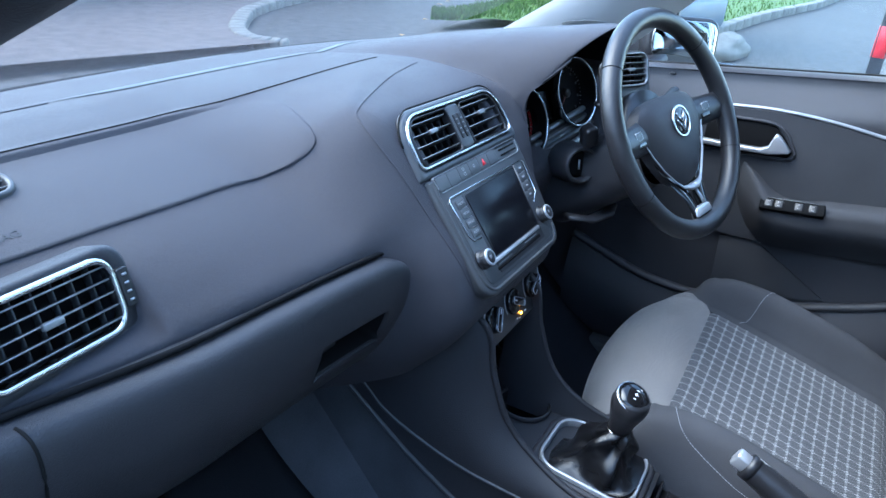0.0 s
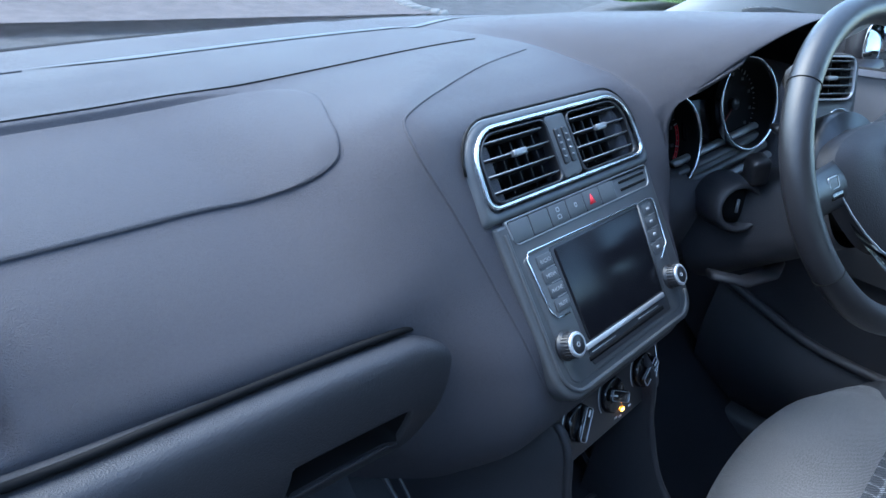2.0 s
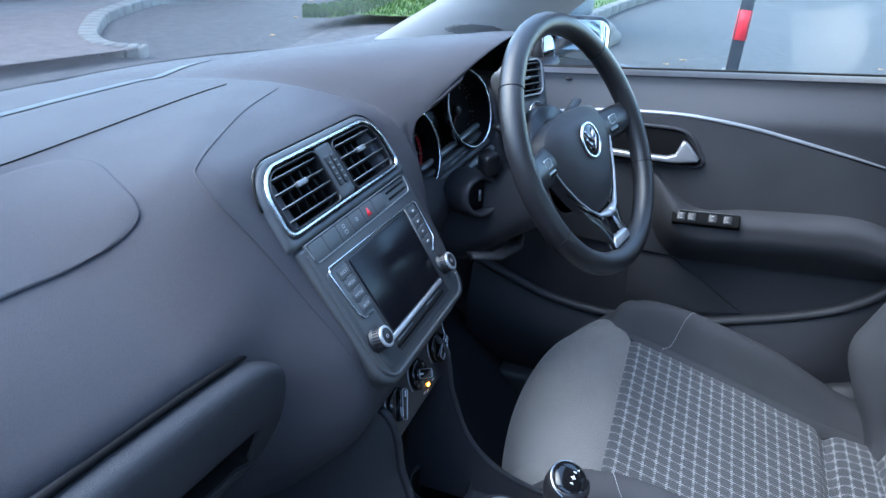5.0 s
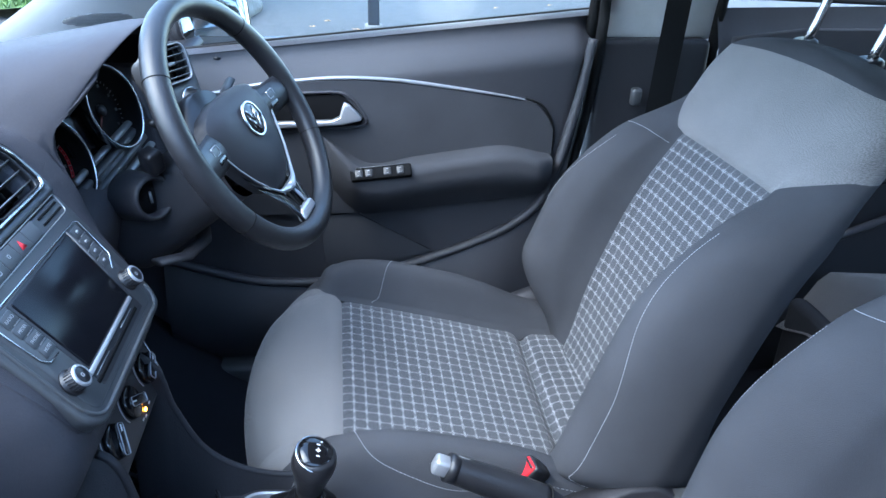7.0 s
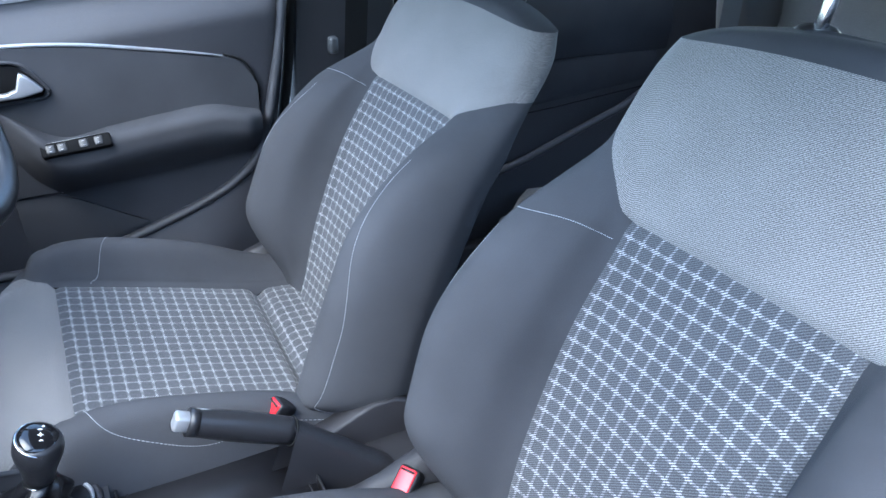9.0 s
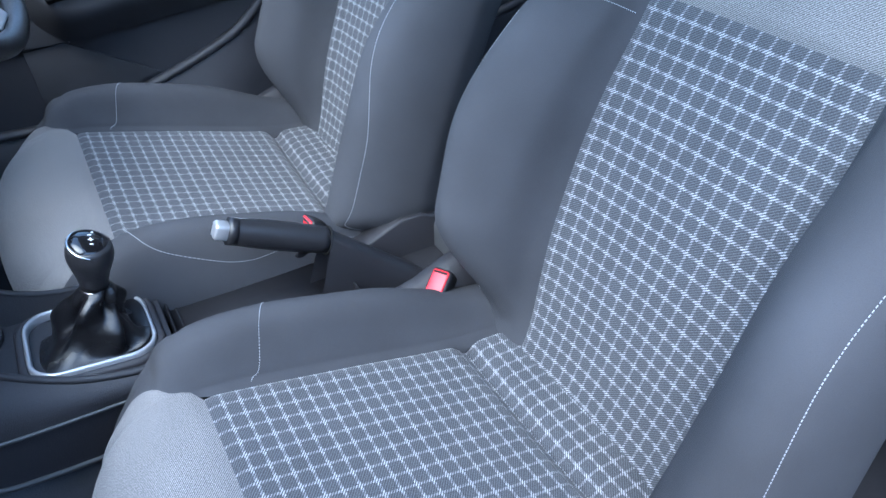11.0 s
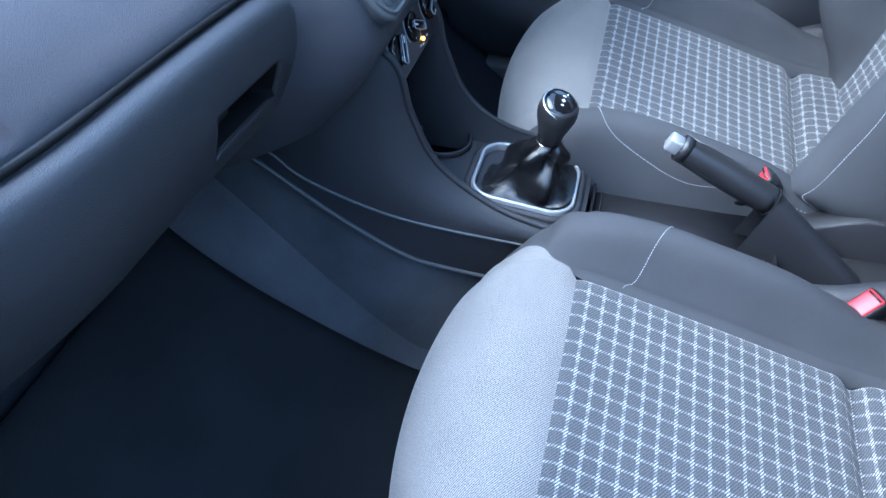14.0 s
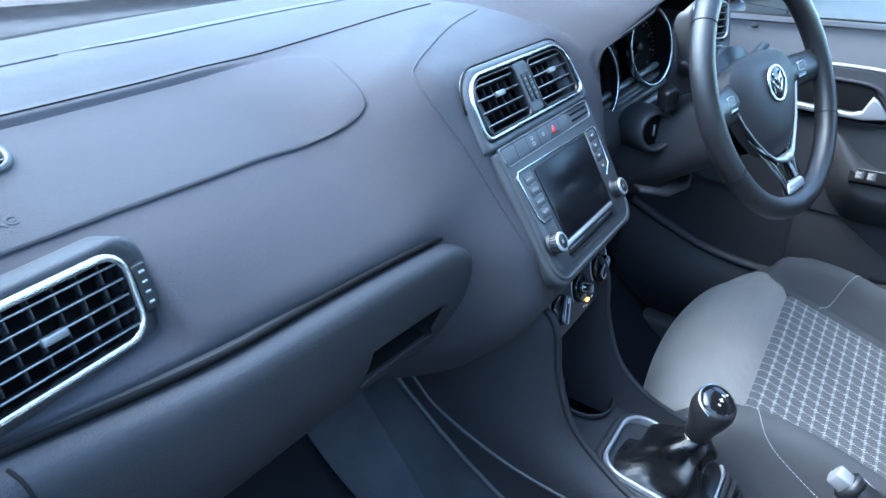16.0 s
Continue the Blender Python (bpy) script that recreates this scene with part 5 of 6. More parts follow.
RIMS = [(-.356, .953), (-.388, .941), (-.407, .918), (-.4165, .888), (-.417, .860), (-.412, .835)]
part("insert_panel", sheet(insert, span(0, 1, 60), span(0, 1, 30)), FABRIC_DARK, door, "dark padded door insert")
part("insert_seam", tube([(0.6885, *spline(RIMS, t)) for t in span(0, 1, 30)], 0.0022, 6), RUBBER, door)
part("insert_bottom_line", tube([Vector(insert(t, 1)) + Vector((-0.002, 0, 0)) for t in span(0.43, 1, 24)], 0.0010, 6), SATIN, door)


# armrest: rises from the front, runs back level
def arm(t, a):
    y = 0.03 - 0.44 * t
    top = spline([(0, .885), (.2, .832), (.4, .843), (.6, .855), (.8, .863), (1, .846)], t)[1]
    bot = 0.724 + 0.105 * max(-0.04 - y, 0) + 0.05 * (1 - smooth(0.0, 0.2, t))
    w = 0.074 * smooth(-0.05, 0.16, t) * (1 - 0.35 * smooth(0.9, 1.0, t) ** 2)
    if a < 0.72:
        k = a / 0.72
        return (0.694 - w * (0.05 + 0.95 * smooth(-0.25, 0.85, k)), y, bot + (top - 0.016 - bot) * k)
    k = (a - 0.72) / 0.28
    return (0.694 - w * (1 - k ** 2), y, top - 0.016 + 0.016 * math.sin(min(k * 1.8, 1) * math.pi / 2))


part("armrest", sheet(arm, span(0, 1, 50), span(0, 1, 32)), FABRIC_DARK, door, "padded door armrest")
part("armrest_end", sheet(lambda k, a: Vector(arm(1, a)).lerp(Vector((0.694, -0.414, 0.805)), k), span(0, 1, 6), span(0, 1, 32)), FABRIC_DARK, door)
SWM = facing((0.622, -0.080, 0.833), (-0.76, 0.10, 0.64), (0, 0, 1)) @ pose(0, 0, 0, 0, 0, 8)
sw = part("window_switches", plate(rounded(0.112, 0.024, 0.004), 0.012, SWM @ pose(0, 0, 0.004), 0.002), MATT_BLACK, door, "gloss black window switch panel")
for k, y in enumerate((-0.040, -0.022, 0.012, 0.036)):
    part("switch", plate(rounded(0.015, 0.016, 0.003), 0.004, SWM @ pose(y, 0.0, 0.0055), 0.0015), BLACK, sw)
    for dy in (-0.004, 0.004):
        part("switch_mark", box(0.0040, 0.0010, 0.0006), PRINT, sw).matrix_basis = SWM @ pose(y, dy, 0.0058)
part("switch_line", box(0.110, 0.0008, 0.0006), SATIN, sw).matrix_basis = SWM @ pose(0, 0.0112, 0.0042)
# door pull in its recess
HM = facing((0.686, 0.012, 0.930), (-1, 0, 0.05), (0, 0, 1))
part("handle_recess", plate([(0.10, 0.030), (0.03, 0.034), (-0.025, 0.030), (-0.045, 0.012), (-0.064, -0.013), (-0.058, -0.024), (-0.02, -0.028), (0.10, -0.034)][::-1], 0.01, HM @ Matrix.Diagonal((-1, 1, 1, 1)) @ pose(0, 0, 0.0045), 0.002), MATT_BLACK, door, "black handle recess")
GRIP = [(.125, .915), (.054, .916), (.006, .918), (-.008, .924), (-.013, .940), (-.017, .950), (-.026, .946), (-.049, .923), (-.046, .917), (-.012, .909), (.054, .905), (.125, .904)]
part("handle", plate([(-a, b) for a, b in GRIP], 0.013, facing((0.664, 0, 0), (-1, 0, 0), (0, 0, 1)), 0.004, 3), SILVER, door, "satin silver door handle")
part("recess_rim", tube([(0.682, *spline([(.115, .961), (.05, .965), (-.005, .966), (-.030, .955), (-.045, .935), (-.057, .916), (-.050, .905), (-.02, .901), (.05, .897), (.115, .893)], t)) for t in span(0, 1, 50)], 0.0032, 8), DOOR_TRIM, door)
# lower pocket with its lighter rolled rim
RIM = [(.34, .64), (.26, .612), (.159, .584), (.031, .579), (-.095, .60), (-.18, .625), (-.271, .658), (-.347, .695), (-.403, .746), (-.427, .811), (-.443, .868), (-.465, .96), (-.482, 1.06)]
part("pocket_rim", tube([(0.683 + 0.02 * smooth(0.75, 1, t), *spline(RIM, t)) for t in span(0, 1, 80)], 0.011, 12, flat=0.8), DOOR_TRIM, door, "rolled rim of the door pocket")
part("pocket", sheet(lambda t, w: (0.682 - 0.03 * math.sin(math.pi * min(w * 1.2, 1)) * (1 - smooth(0.5, 0.7, t)) + 0.012 * w, spline(RIM, t)[0] - 0.02 * w * smooth(0.6, 1.0, t), spline(RIM, t)[1] + w * (0.36 - spline(RIM, t)[1])), span(0, 0.86, 60), span(0, 1, 18)), DOOR_TRIM, door)
part("kick_flare", plate([(-0.035, 0.725), (-0.185, 0.638), (0.028, 0.585), (0.035, 0.72)][::-1], 0.004, facing((0.690, 0, 0), (-1, 0, 0), (0, 0, 1)) @ Matrix.Diagonal((-1, 1, 1, 1)), 0.001), FABRIC_DARK, door)
part("lock_pin", lathe([(0.007, 0), (0.007, 0.002), (0.003, 0.004), (0.0, 0.004)], 14, pose(0.745, 0.21, sill_z(0.21) - 0.012)), BLACK, door)
gp = finish(box(0.004, 0.78, 0.42, (0.80, -0.13, 1.245), (0, -9, 0)), "window_1", GLASS)
gp.visible_shadow = False
tagged(gp, "clear driver door glass", "car window", kind="structure")

# pillars, sills, roof
pillars = thing("wall_right", "right body side with pillars and sill", "car body", kind="structure")
part("b_pillar_foot", box(0.05, 0.36, 0.40, (0.752, -0.56, 0.55), (0, 0, 0), 0.012, 3), SHADED_PLASTIC, pillars)
part("b_pillar_lower", box(0.05, 0.225, 0.75, (0.745, -0.615, 0.682), (0, 0, 0), 0.012, 3), SHADED_PLASTIC, pillars)
part("b_pillar_upper", box(0.05, 0.245, 0.45, (0.738, -0.622, 1.275), (0, -9, 0), 0.015, 3), LINER, pillars, "pale upper pillar trim")
part("door_seal", tube([(0.722, door_end(z) - 0.012, z) for z in span(0.38, 1.4, 24)], 0.011, 8), RUBBER, pillars)
part("sill_plate", box(0.10, 1.05, 0.06, (0.70, -0.05, 0.37), (0, 0, 0), 0.012, 2), GREY, pillars)
part("inner_sill", box(0.14, 0.16, 0.03, (0.70, -0.43, 0.445), (0, 12, 0), 0.01, 2), GREY, pillars)
part("lower_trim", box(0.03, 1.1, 0.30, (0.79, -0.05, 0.45)), DASH_LOW, pillars)
part("rear_seal", tube([(0.745 - 0.04 * smooth(1.0, 1.5, z), -0.742, z) for z in span(0.45, 1.45, 20)], 0.011, 10), RUBBER, pillars)
part("window_frame", tube([(0.752 - 0.16 * (z - 1.06), -0.492 - 0.02 * (z - 1.06), z) for z in span(1.04, 1.46, 10)], 0.012, 10), RUBBER, door, "black window frame")
belt = thing("seat_belt", "dark grey driver seat belt webbing on the pillar", "seat belt")
part("webbing", sheet(lambda w, t: (0.706 - 0.012 * t - 0.012, -0.627 - 0.024 + 0.048 * w + 0.03 * t - 0.02, 1.42 - 0.55 * t), span(0, 1, 4), span(0, 1, 12)), RUBBER, belt)
part("guide", box(0.02, 0.02, 0.034, (0.69, -0.575, 0.955), (0, 0, 0), 0.006, 2), GREY, belt)

rear = thing("door_2", "closed rear door with dark trim panel", "car door", kind="structure")
part("door_panel", sheet(lambda t, s: (0.735 - 0.03 * (1 - smooth(0.88, 0.99, s)), -0.735 - 0.98 * t, 0.40 + s * (1.115 + 0.02 * t - 0.40)), span(0, 1, 20), span(0, 1, 30)), DOOR_TRIM, rear)
part("insert_panel", plate([(-0.76, 0.88), (-0.76, 1.065), (-0.9, 1.082), (-1.30, 1.085), (-1.40, 1.070), (-1.454, 1.043), (-1.492, 1.015), (-1.508, 0.98), (-1.513, 0.938), (-1.507, 0.88)], 0.01, facing((0.70, 0, 0), (-1, 0, 0), (0, 0, 1)) @ Matrix.Diagonal((-1, 1, 1, 1)), 0.004), FABRIC_DARK, rear)
part("armrest", plate([(-0.80, 0.745), (-0.80, 0.865), (-1.16, 0.885), (-1.42, 0.895), (-1.475, 0.888), (-1.492, 0.862), (-1.485, 0.825), (-1.458, 0.799), (-1.15, 0.769)], 0.055, facing((0.70, 0, 0), (-1, 0, 0), (0, 0, 1)) @ Matrix.Diagonal((-1, 1, 1, 1)), 0.018, 4), FABRIC_DARK, rear)
part("armrest_seam", tube([(0.695, -0.80, 0.738), (0.695, -1.15, 0.762), (0.695, -1.458, 0.792)], 0.0018, 8), RUBBER, rear)
part("pocket_rim", tube([(0.70, -0.80, 0.56), (0.685, -1.076, 0.639), (0.683, -1.205, 0.688), (0.685, -1.366, 0.742), (0.70, -1.50, 0.80)], 0.011, 10), DOOR_TRIM, rear)
part("sill_cap", box(0.05, 0.80, 0.012, (0.765, -1.135, 1.127), (1.5, 0, 0), 0.004, 2), DASH_LOW, rear)
g2 = finish(box(0.004, 0.80, 0.36, (0.775, -1.135, 1.30), (0, -9, 0)), "window_2", GLASS)
g2.visible_shadow = False
tagged(g2, "clear rear door glass", "car window", kind="structure")
part("rear_sill", box(0.12, 1.10, 0.18, (0.74, -1.25, 0.34), (0, 0, 0), 0.015, 2), SHADED_PLASTIC, pillars)
part("c_pillar", box(0.06, 0.22, 1.0, (0.73, -1.80, 1.0), (-14, 0, 0), 0.02, 3), DASH_LOW, pillars)

bench = thing("rear_bench", "rear bench seat in dark grey cloth", "car seat")
part("bench_cushion", sheet(lambda x, t: (x, -1.66 + 0.70 * t, 0.585 + 0.05 * t - 0.14 * smooth(0.86, 1.0, t) - 0.05 * smooth(0.5, 0.66, abs(x))), span(-0.64, 0.64, 40), span(0, 1, 30)), PLAIN, bench)
part("bench_front", box(1.26, 0.04, 0.22, (0, -0.985, 0.42), (0, 0, 0), 0.015, 2), FABRIC_DARK, bench)
part("bench_back", sheet(lambda x, t: (x, -1.62 - 0.16 * t + 0.02 * math.cos(x * 9), 0.57 + 0.56 * t), span(-0.64, 0.64, 40), span(0, 1, 20)), PLAIN, bench)
part("bench_back_top", box(1.28, 0.12, 0.03, (0, -1.83, 1.125), (0, 0, 0), 0.012, 3), FABRIC_DARK, bench)
part("side_bolster", box(0.10, 0.16, 0.55, (0.60, -1.70, 0.86), (-14, 0, 0), 0.03, 4), PLAIN, bench)
rear_belt = thing("rear_belt", "grey rear seat belt webbing", "seat belt")
part("webbing", sheet(lambda w, t: (0.60 - 0.10 * t + 0.03 * w, -1.62 + 0.1 * t + 0.03 * w, 1.36 - 0.45 * t), span(0, 1, 4), span(0, 1, 10)), GREY, rear_belt)

roof = finish(sheet(lambda x, t: (x, -0.07 - 1.85 * t, 1.465 - 0.10 * x * x - 0.05 * (t - 0.4) ** 2), span(-0.64, 0.64, 20), span(0, 1, 20)), "ceiling", LINER)
tagged(roof, "pale grey headliner under the car roof", "headliner", kind="structure")
solid(roof, 0.03, 1)
back_wall = finish(box(1.4, 0.04, 0.85, (0, -1.95, 0.72)), "wall_rear", DASH_LOW)
tagged(back_wall, "dark luggage space trim", "wall", kind="structure")
lft = thing("wall_left", "left body side with pillar and sill", "car body", kind="structure")
part("b_pillar", box(0.06, 0.22, 1.1, (-0.735, -0.80, 0.90), (0, 6, 0), 0.015, 3), DASH_LOW, lft)
part("rear_side", box(0.05, 0.90, 0.75, (-0.73, -1.40, 0.74), (0, 0, 0), 0.02, 2), DASH_LOW, lft)
part("sill", box(0.12, 1.6, 0.10, (-0.70, -0.10, 0.34), (0, 0, 0), 0.02, 2), DASH_LOW, lft)


part("a_pillar", tube([Vector((-0.665, 0.62, 1.052)).lerp(Vector((-0.60, 0.0, 1.368)), t) for t in span(-0.25, 1.0, 14)], 0.046, 16, flat=0.75), DASH_LOW, lft)


def pillar_face(t, w):
    # broad moulded trim between the windscreen and the door, bowed towards the cabin
    a = Vector((0.648, 0.60, 1.034)).lerp(Vector((0.575, 0.0, 1.43)), t)
    b = Vector((0.742, 0.335, 1.030)).lerp(Vector((0.660, -0.09, 1.42)), t)
    return a.lerp(b, w) + Vector((-0.030, -0.020, 0.010)) * math.sin(math.pi * w) ** 0.8


SLOT_GREY = mat("grille_shadow_grey", (0.20, 0.20, 0.20), 0.8)
PILLAR_TRIM = mat("pale_pillar_trim", (0.50, 0.50, 0.49), 0.75, scale=900, bump=0.2, spec=0.25, vary=0.05)
right_pillar = part("a_pillar", sheet(pillar_face, span(0, 1, 24), span(0, 1, 16)), PILLAR_TRIM, pillars, "pale grey front pillar trim")
for k in range(9):
    e = math.sqrt(1 - ((k - 4) / 4.6) ** 2)
    part("grille_slot", tube([Vector(pillar_face(0.105 + 0.006 * k, 0.52 + 0.20 * e * q)) + Vector((-0.0006, -0.0006, 0.0006)) for q in span(-1, 1, 8)], 0.0011, 6), SLOT_GREY, right_pillar)
part("pillar_seal", tube([Vector((-0.715, 0.58, 1.05)).lerp(Vector((-0.655, -0.02, 1.36)), t) for t in span(-0.2, 1, 8)], 0.012, 10), RUBBER, lft)
ws = finish(sheet(lambda x, t: (x * (1 - 0.12 * t), 0.885 - 0.10 * x * x - 0.87 * t, 1.004 - 0.05 * abs(x) ** 3 + 0.44 * t - 0.04 * x * x * t), span(-0.72, 0.72, 24), span(0, 1.1, 12)), "window_3", GLASS)
ws.visible_shadow = False
tagged(ws, "clear windscreen", "windscreen", kind="structure")
part("screen_seal", tube([(x, 0.885 - 0.10 * x * x, 1.005 - 0.05 * abs(x) ** 3) for x in span(-0.72, 0.72, 40)], 0.006, 8), RUBBER, ws)
wiper = thing("wiper", "black windscreen wiper resting outside the glass", "wiper")
part("blade", tube([(x, 0.915 - 0.10 * x * x, 0.992) for x in span(-0.35, 0.35, 20)], 0.006, 8), RUBBER, wiper)

mirror = thing("wing_mirror", "driver wing mirror in a dark housing", "wing mirror")
MM = facing((0.905, 0.233, 1.058), (-0.80, -0.58, 0.12))
part("housing", plate(rounded(0.170, 0.108, (0.030, 0.045, 0.040, 0.030), 8), 0.06, MM @ pose(0, 0, -0.002), 0.012, 4), BLACK, mirror)
MIRROR = mat("mirror_glass", (0.85, 0.87, 0.88), 0.03, 1.0, vary=0.02)
part("glass", plate(rounded(0.150, 0.090, (0.024, 0.038, 0.034, 0.024), 8), 0.006, MM @ pose(0, 0, 0.0012), 0.001), MIRROR, mirror)
part("arm", tube([(0.78, 0.30, 1.0), (0.84, 0.30, 1.0), (0.89, 0.28, 1.02)], 0.028, 10, flat=0.6), BLACK, mirror)
part("corner_panel", plate([(0.25, 1.01), (0.40, 1.005), (0.52, 1.01), (0.44, 1.08), (0.26, 1.20)][::-1], 0.02, facing((0.765, 0, 0), (-1, 0, 0.12), (0, 0, 1)) @ Matrix.Diagonal((-1, 1, 1, 1)), 0.004), BLACK, pillars)

# passenger door, open and out of view; its angle is set to shade the cabin
open_door = thing("door_3", "open passenger door with dark trim panel", "car door", kind="structure")
DM = pose(-0.76, 0.46, 0.0, 0, 0, -38)
part("door_shell", box(0.05, 1.06, 0.70, (-0.03, -0.55, 0.70), (0, 0, 0), 0.02, 2), BODY_PAINT, open_door).matrix_basis = DM
part("door_panel", box(0.05, 1.02, 0.68, (0.02, -0.55, 0.71), (0, 0, 0), 0.02, 2), DASH_LOW, open_door).matrix_basis = DM

# kick panels closing the footwells to the sides
part("kick_panel", box(0.04, 0.50, 0.62, (-0.70, 0.52, 0.66), (0, 0, 0), 0.01, 2), DASH_LOW, lft)
part("kick_panel", box(0.04, 0.42, 0.62, (0.715, 0.60, 0.66), (0, 0, 0), 0.01, 2), DASH_LOW, pillars)
# ---- outside ----
GROUND = 0.12
ground = finish(box(400, 400, 0.2, (0, 0, GROUND - 0.1)), "ground", ASPHALT)
tagged(ground, "grey asphalt car park surface with damp patches", "ground", kind="structure")
PAVE = mat("worn_footpath", (0.10, 0.082, 0.078), 0.85, scale=90, bump=0.7, vary=0.35)
WOOD = mat("brown_fence_wood", (0.085, 0.055, 0.05), 0.8, scale=30, bump=0.5, vary=0.35, stretch=(6, 6, 0.6))
POSTGREY = mat("dark_post_paint", (0.022, 0.024, 0.03), 0.5, vary=0.2)
CABGREY = mat("blue_grey_metal", (0.13, 0.16, 0.20), 0.5, vary=0.15)
LEAF = mat("fallen_leaf", (0.38, 0.22, 0.08), 0.7, vary=0.5)

# footpath with its curved kerb
KERB = [(3.9, 3.9), (3.80, 4.18), (4.01, 4.55), (4.46, 4.94), (5.0, 5.32), (5.82, 5.66), (6.67, 5.87), (7.6, 5.97), (9.5, 6.1), (14, 6.3)]
path = finish(sheet(lambda t, w: (spline(KERB, t)[0] - 6 * w * (1 - t), spline(KERB, t)[1] + (14 * t + 1.2) * w, GROUND + 0.075), span(0, 1, 40), span(0, 1, 8)), "pavement", PAVE)
tagged(path, "worn brown footpath beside the road", "pavement", kind="structure")
kerb = thing("kerb", "pale stone kerb curving round the footpath", "kerb", kind="structure")
for i in range(34):
    a, b = spline(KERB, i / 34), spline(KERB, (i + 0.93) / 34)
    d, m = b - a, (a + b) / 2
    st = box(d.length, 0.15, 0.16, (m[0], m[1], GROUND + 0.01), (0, 0, math.degrees(math.atan2(d[1], d[0]))), 0.02, 2)
    part("kerb_stone", st, STONE, kerb)
# timber fence behind it
fence = thing("fence", "brown timber board fence beyond the footpath", "fence")
boards = None
for i in range(70):
    x = -1.0 + 0.155 * i
    if boards is None:
        b = part("board", box(0.142, 0.02, 1.8, (0, 0, 0), (0, 0, 0), 0.004, 1), WOOD, fence)
        boards = b.data
    else:
        b = new("board", boards)
        b.parent = fence
    b.matrix_basis = pose(x, 6.75 + 0.008 * (i % 2), GROUND + 0.98 + random.uniform(-0.01, 0.01))
for z in (0.45, 1.5):
    part("rail", box(11, 0.04, 0.09, (4.4, 6.79, GROUND + z)), WOOD, fence)


# added wall, never in view: it keeps low skylight out of the cabin
side_blocker = finish(box(0.22, 14, 2.1, (-2.9, 0, GROUND + 1.05)), "wall_shade", mat("dark_brick", (0.07, 0.062, 0.058), 0.9, scale=40, bump=0.6, vary=0.35))
tagged(side_blocker, "plain dark brick wall added out of view to block low skylight", "wall", kind="structure")


# grass island with kerb, stone and cabinet
def island(t, w):
    near = spline([(5.98, 3.75), (7.0, 3.3), (7.4, 2.2), (7.6, 1.5), (9.2, 1.45), (12.3, 1.25), (16.3, 0.78), (20, 0.5), (28, -0.2)], t)
    far = spline([(6.2, 3.85), (8.9, 4.02), (10, 4.1), (12, 4.2), (14, 4.3), (18, 4.6), (22, 5), (26, 5.5), (30, 6)], t)
    p = near.lerp(far, w)
    return (p[0], p[1], GROUND + 0.10 + 0.05 * math.sin(math.pi * w) + 0.02 * noise.noise((p[0] * 2, p[1] * 2, 0)))


lawn = finish(sheet(island, span(0, 1, 60), span(0, 1, 24)), "grass_island", GRASS)
tagged(lawn, "short green grass on a kerbed island", "grass", kind="structure")
bm = bmesh.new()
for i in range(9000):
    t, w = random.random() ** 1.6, random.random()
    p = Vector(island(t, w))
    a = random.uniform(0, 6.28)
    h = random.uniform(0.04, 0.09)
    s = Vector((math.cos(a), math.sin(a), 0)) * 0.012
    lean = Vector((random.uniform(-0.03, 0.03), random.uniform(-0.03, 0.03), h))
    bm.faces.new([bm.verts.new(q) for q in (p - s, p + s, p + lean)])
blades = finish(bm, "grass", GRASS)
tagged(blades, "short green grass blades", "grass", kind="stuff")
kb = thing("kerb_island", "grey kerb along the grass", "kerb", kind="structure")
EDGE = [(8.6, 1.42), (9.8, 1.40), (12.3, 1.22), (16.3, 0.74), (20, 0.46), (28, -0.25)]
for i in range(22):
    a, b = spline(EDGE, i / 22), spline(EDGE, (i + 0.96) / 22)
    d, m = b - a, (a + b) / 2
    part("kerb_stone", box(d.length, 0.14, 0.22, (m[0], m[1], GROUND + 0.02), (0, 0, math.degrees(math.atan2(d[1], d[0]))), 0.02, 2), STONE, kb)
rock = bmesh.new()
bmesh.ops.create_icosphere(rock, subdivisions=4, radius=1.0)
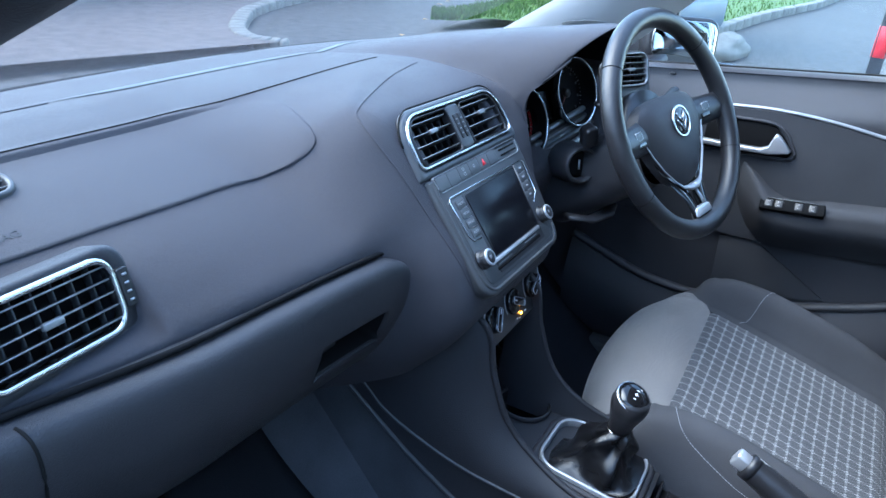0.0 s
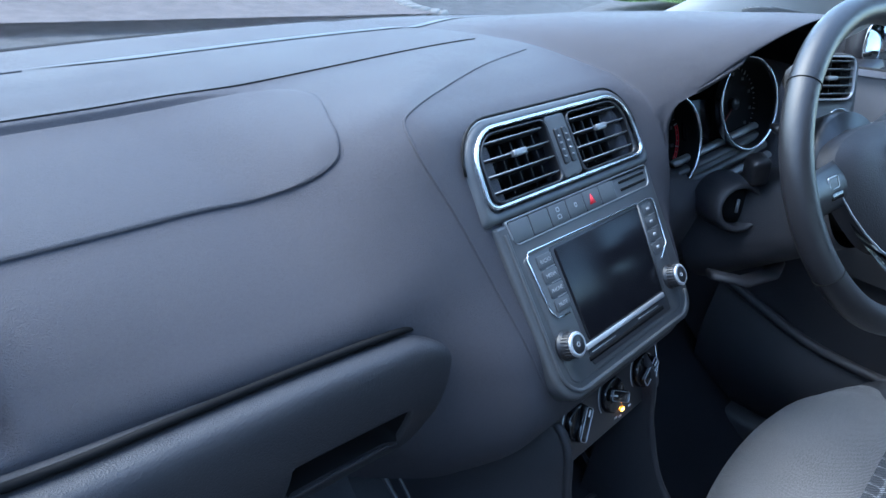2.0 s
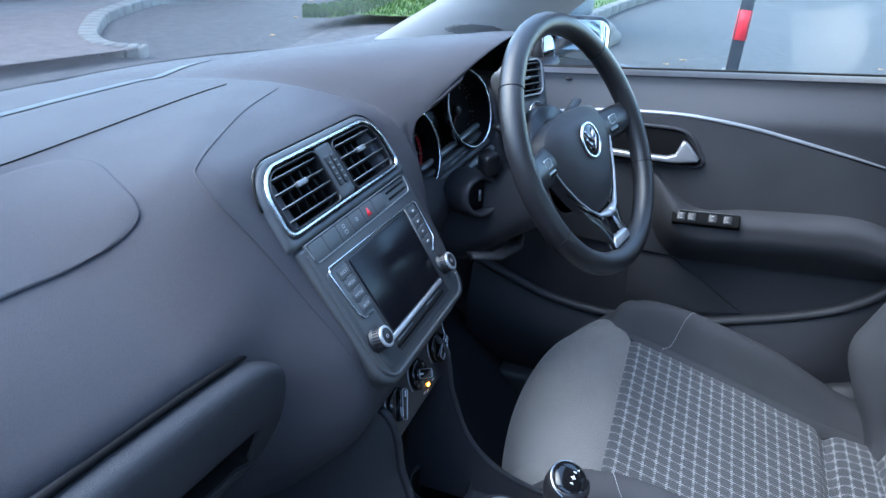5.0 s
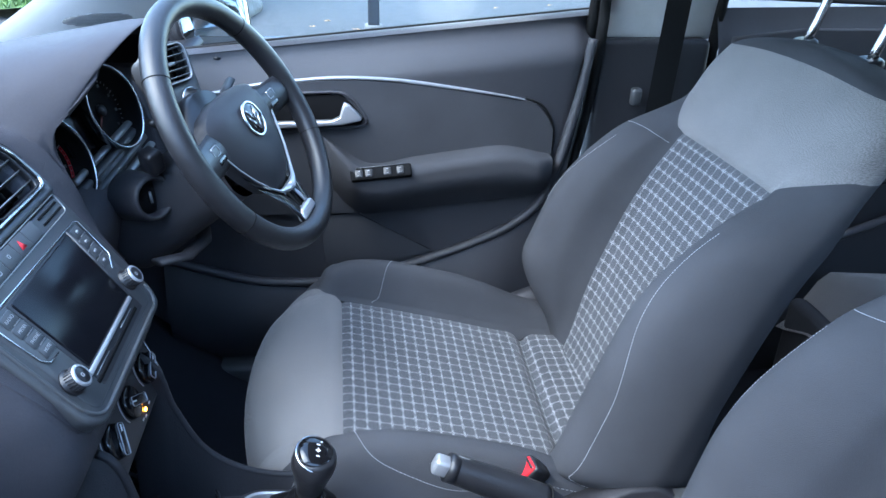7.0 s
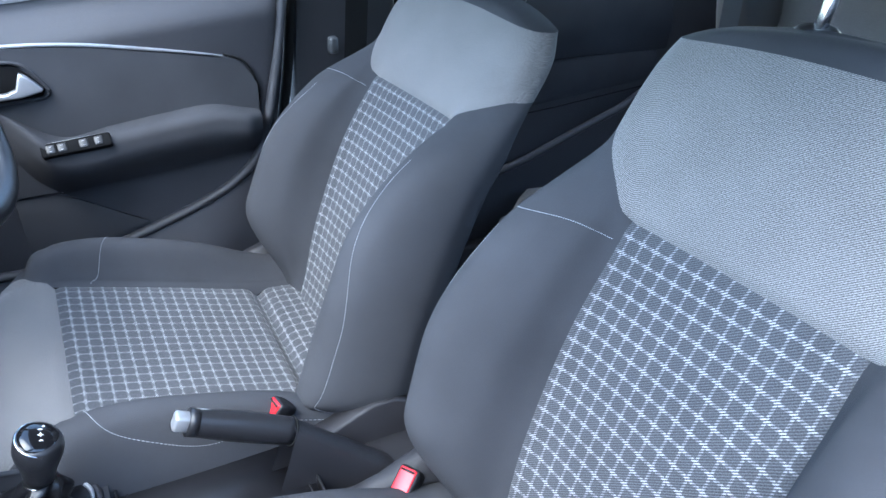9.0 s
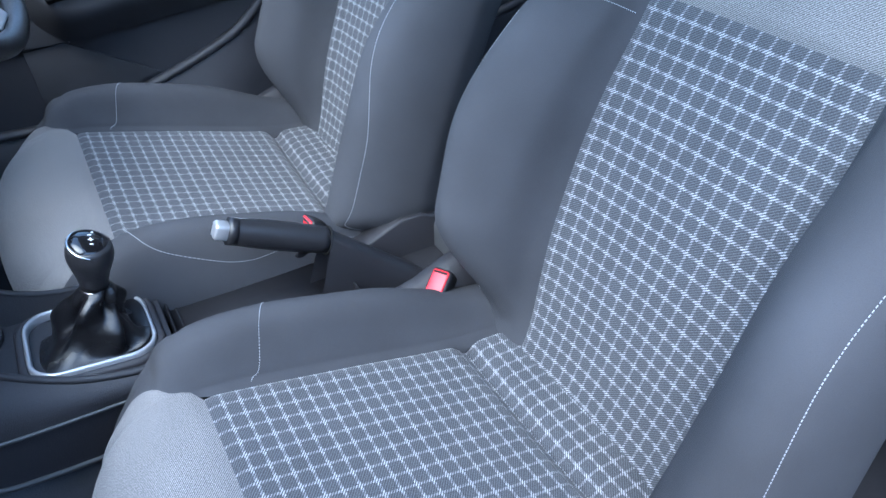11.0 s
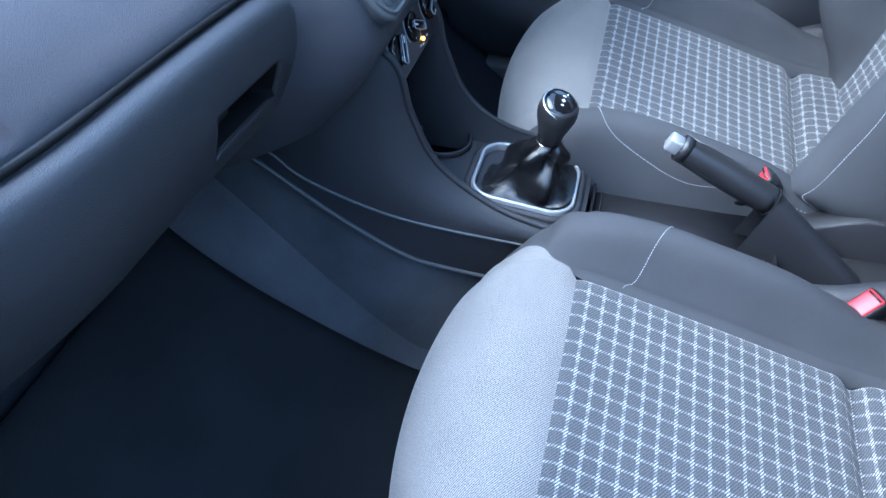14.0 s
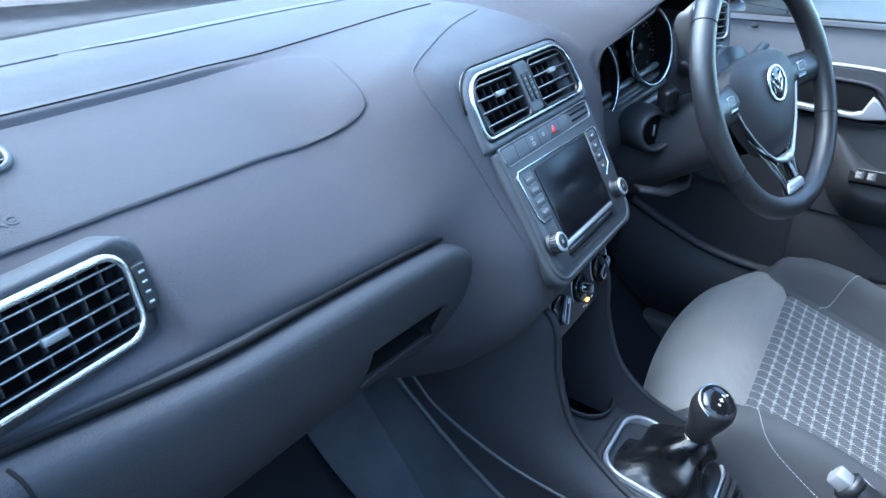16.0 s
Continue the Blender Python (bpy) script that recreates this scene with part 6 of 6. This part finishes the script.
for v in rock.verts:
    n = 1 + 0.22 * noise.noise(v.co * 1.6) + 0.07 * noise.noise(v.co * 6)
    v.co = Vector((v.co.x * 0.78, v.co.y * 0.24, v.co.z * 0.17)) * n
rock.transform(pose(7.5, 1.12, GROUND + 0.06, 0, 0, -8))
rk = finish(rock, "edging_stone", STONE)
tagged(rk, "pale weathered stone block at the grass edge", "stone")
cab = thing("utility_cabinet", "white panelled cabinet on a blue-grey base", "cabinet")
part("base", box(1.9, 1.2, 0.36, (8.35, 2.15, GROUND + 0.30), (0, 0, -14), 0.07, 2), CABGREY, cab)
part("body", box(1.75, 1.05, 1.5, (8.35, 2.15, GROUND + 1.22), (0, 0, -14), 0.02, 2), BODY_PAINT, cab, "white panelled body")


def post(x, y):
    p = thing("bollard", "dark square bollard with a red reflector", "bollard", "bollards", at=(x, y, GROUND))
    part("shaft", box(0.11, 0.11, 1.0, (0, 0, 0.5), (0, 0, 0), 0.01, 2), POSTGREY, p)
    for a in range(4):
        part("reflector", box(0.09, 0.006, 0.26, (0, 0, 0), (0, 0, 0), 0.002, 1), RED, p, "red reflector plate").matrix_basis = pose(0, 0, 0, 0, 0, 90 * a) @ pose(0, -0.057, 0.45)
    part("foot", box(0.17, 0.17, 0.05, (0, 0, 0.02), (0, 0, 0), 0.01, 1), STONE, p)
    return p


post(6.7, -0.33)
post(6.5, 1.0 - 3.6)
leaf = bmesh.new()
pts = [(math.cos(a) * (0.045 if i % 2 else 0.026), math.sin(a) * (0.03 if i % 2 else 0.018), 0.004 + 0.006 * (i % 3)) for i, a in enumerate(span(0, 6.283, 11)[:-1])]
leaf.faces.new([leaf.verts.new(p) for p in pts])
first = finish(leaf, "fallen_leaf", LEAF)
tagged(first, "curled brown leaf lying on the asphalt", "leaf", "fallen leaves")
first.matrix_basis = pose(4.2, -0.4, GROUND + 0.002)
for i in range(40):
    copy_thing(first, pose(random.uniform(2.5, 9), random.uniform(-3.2, 5.0), GROUND + 0.002, 0, 0, random.uniform(0, 360)))
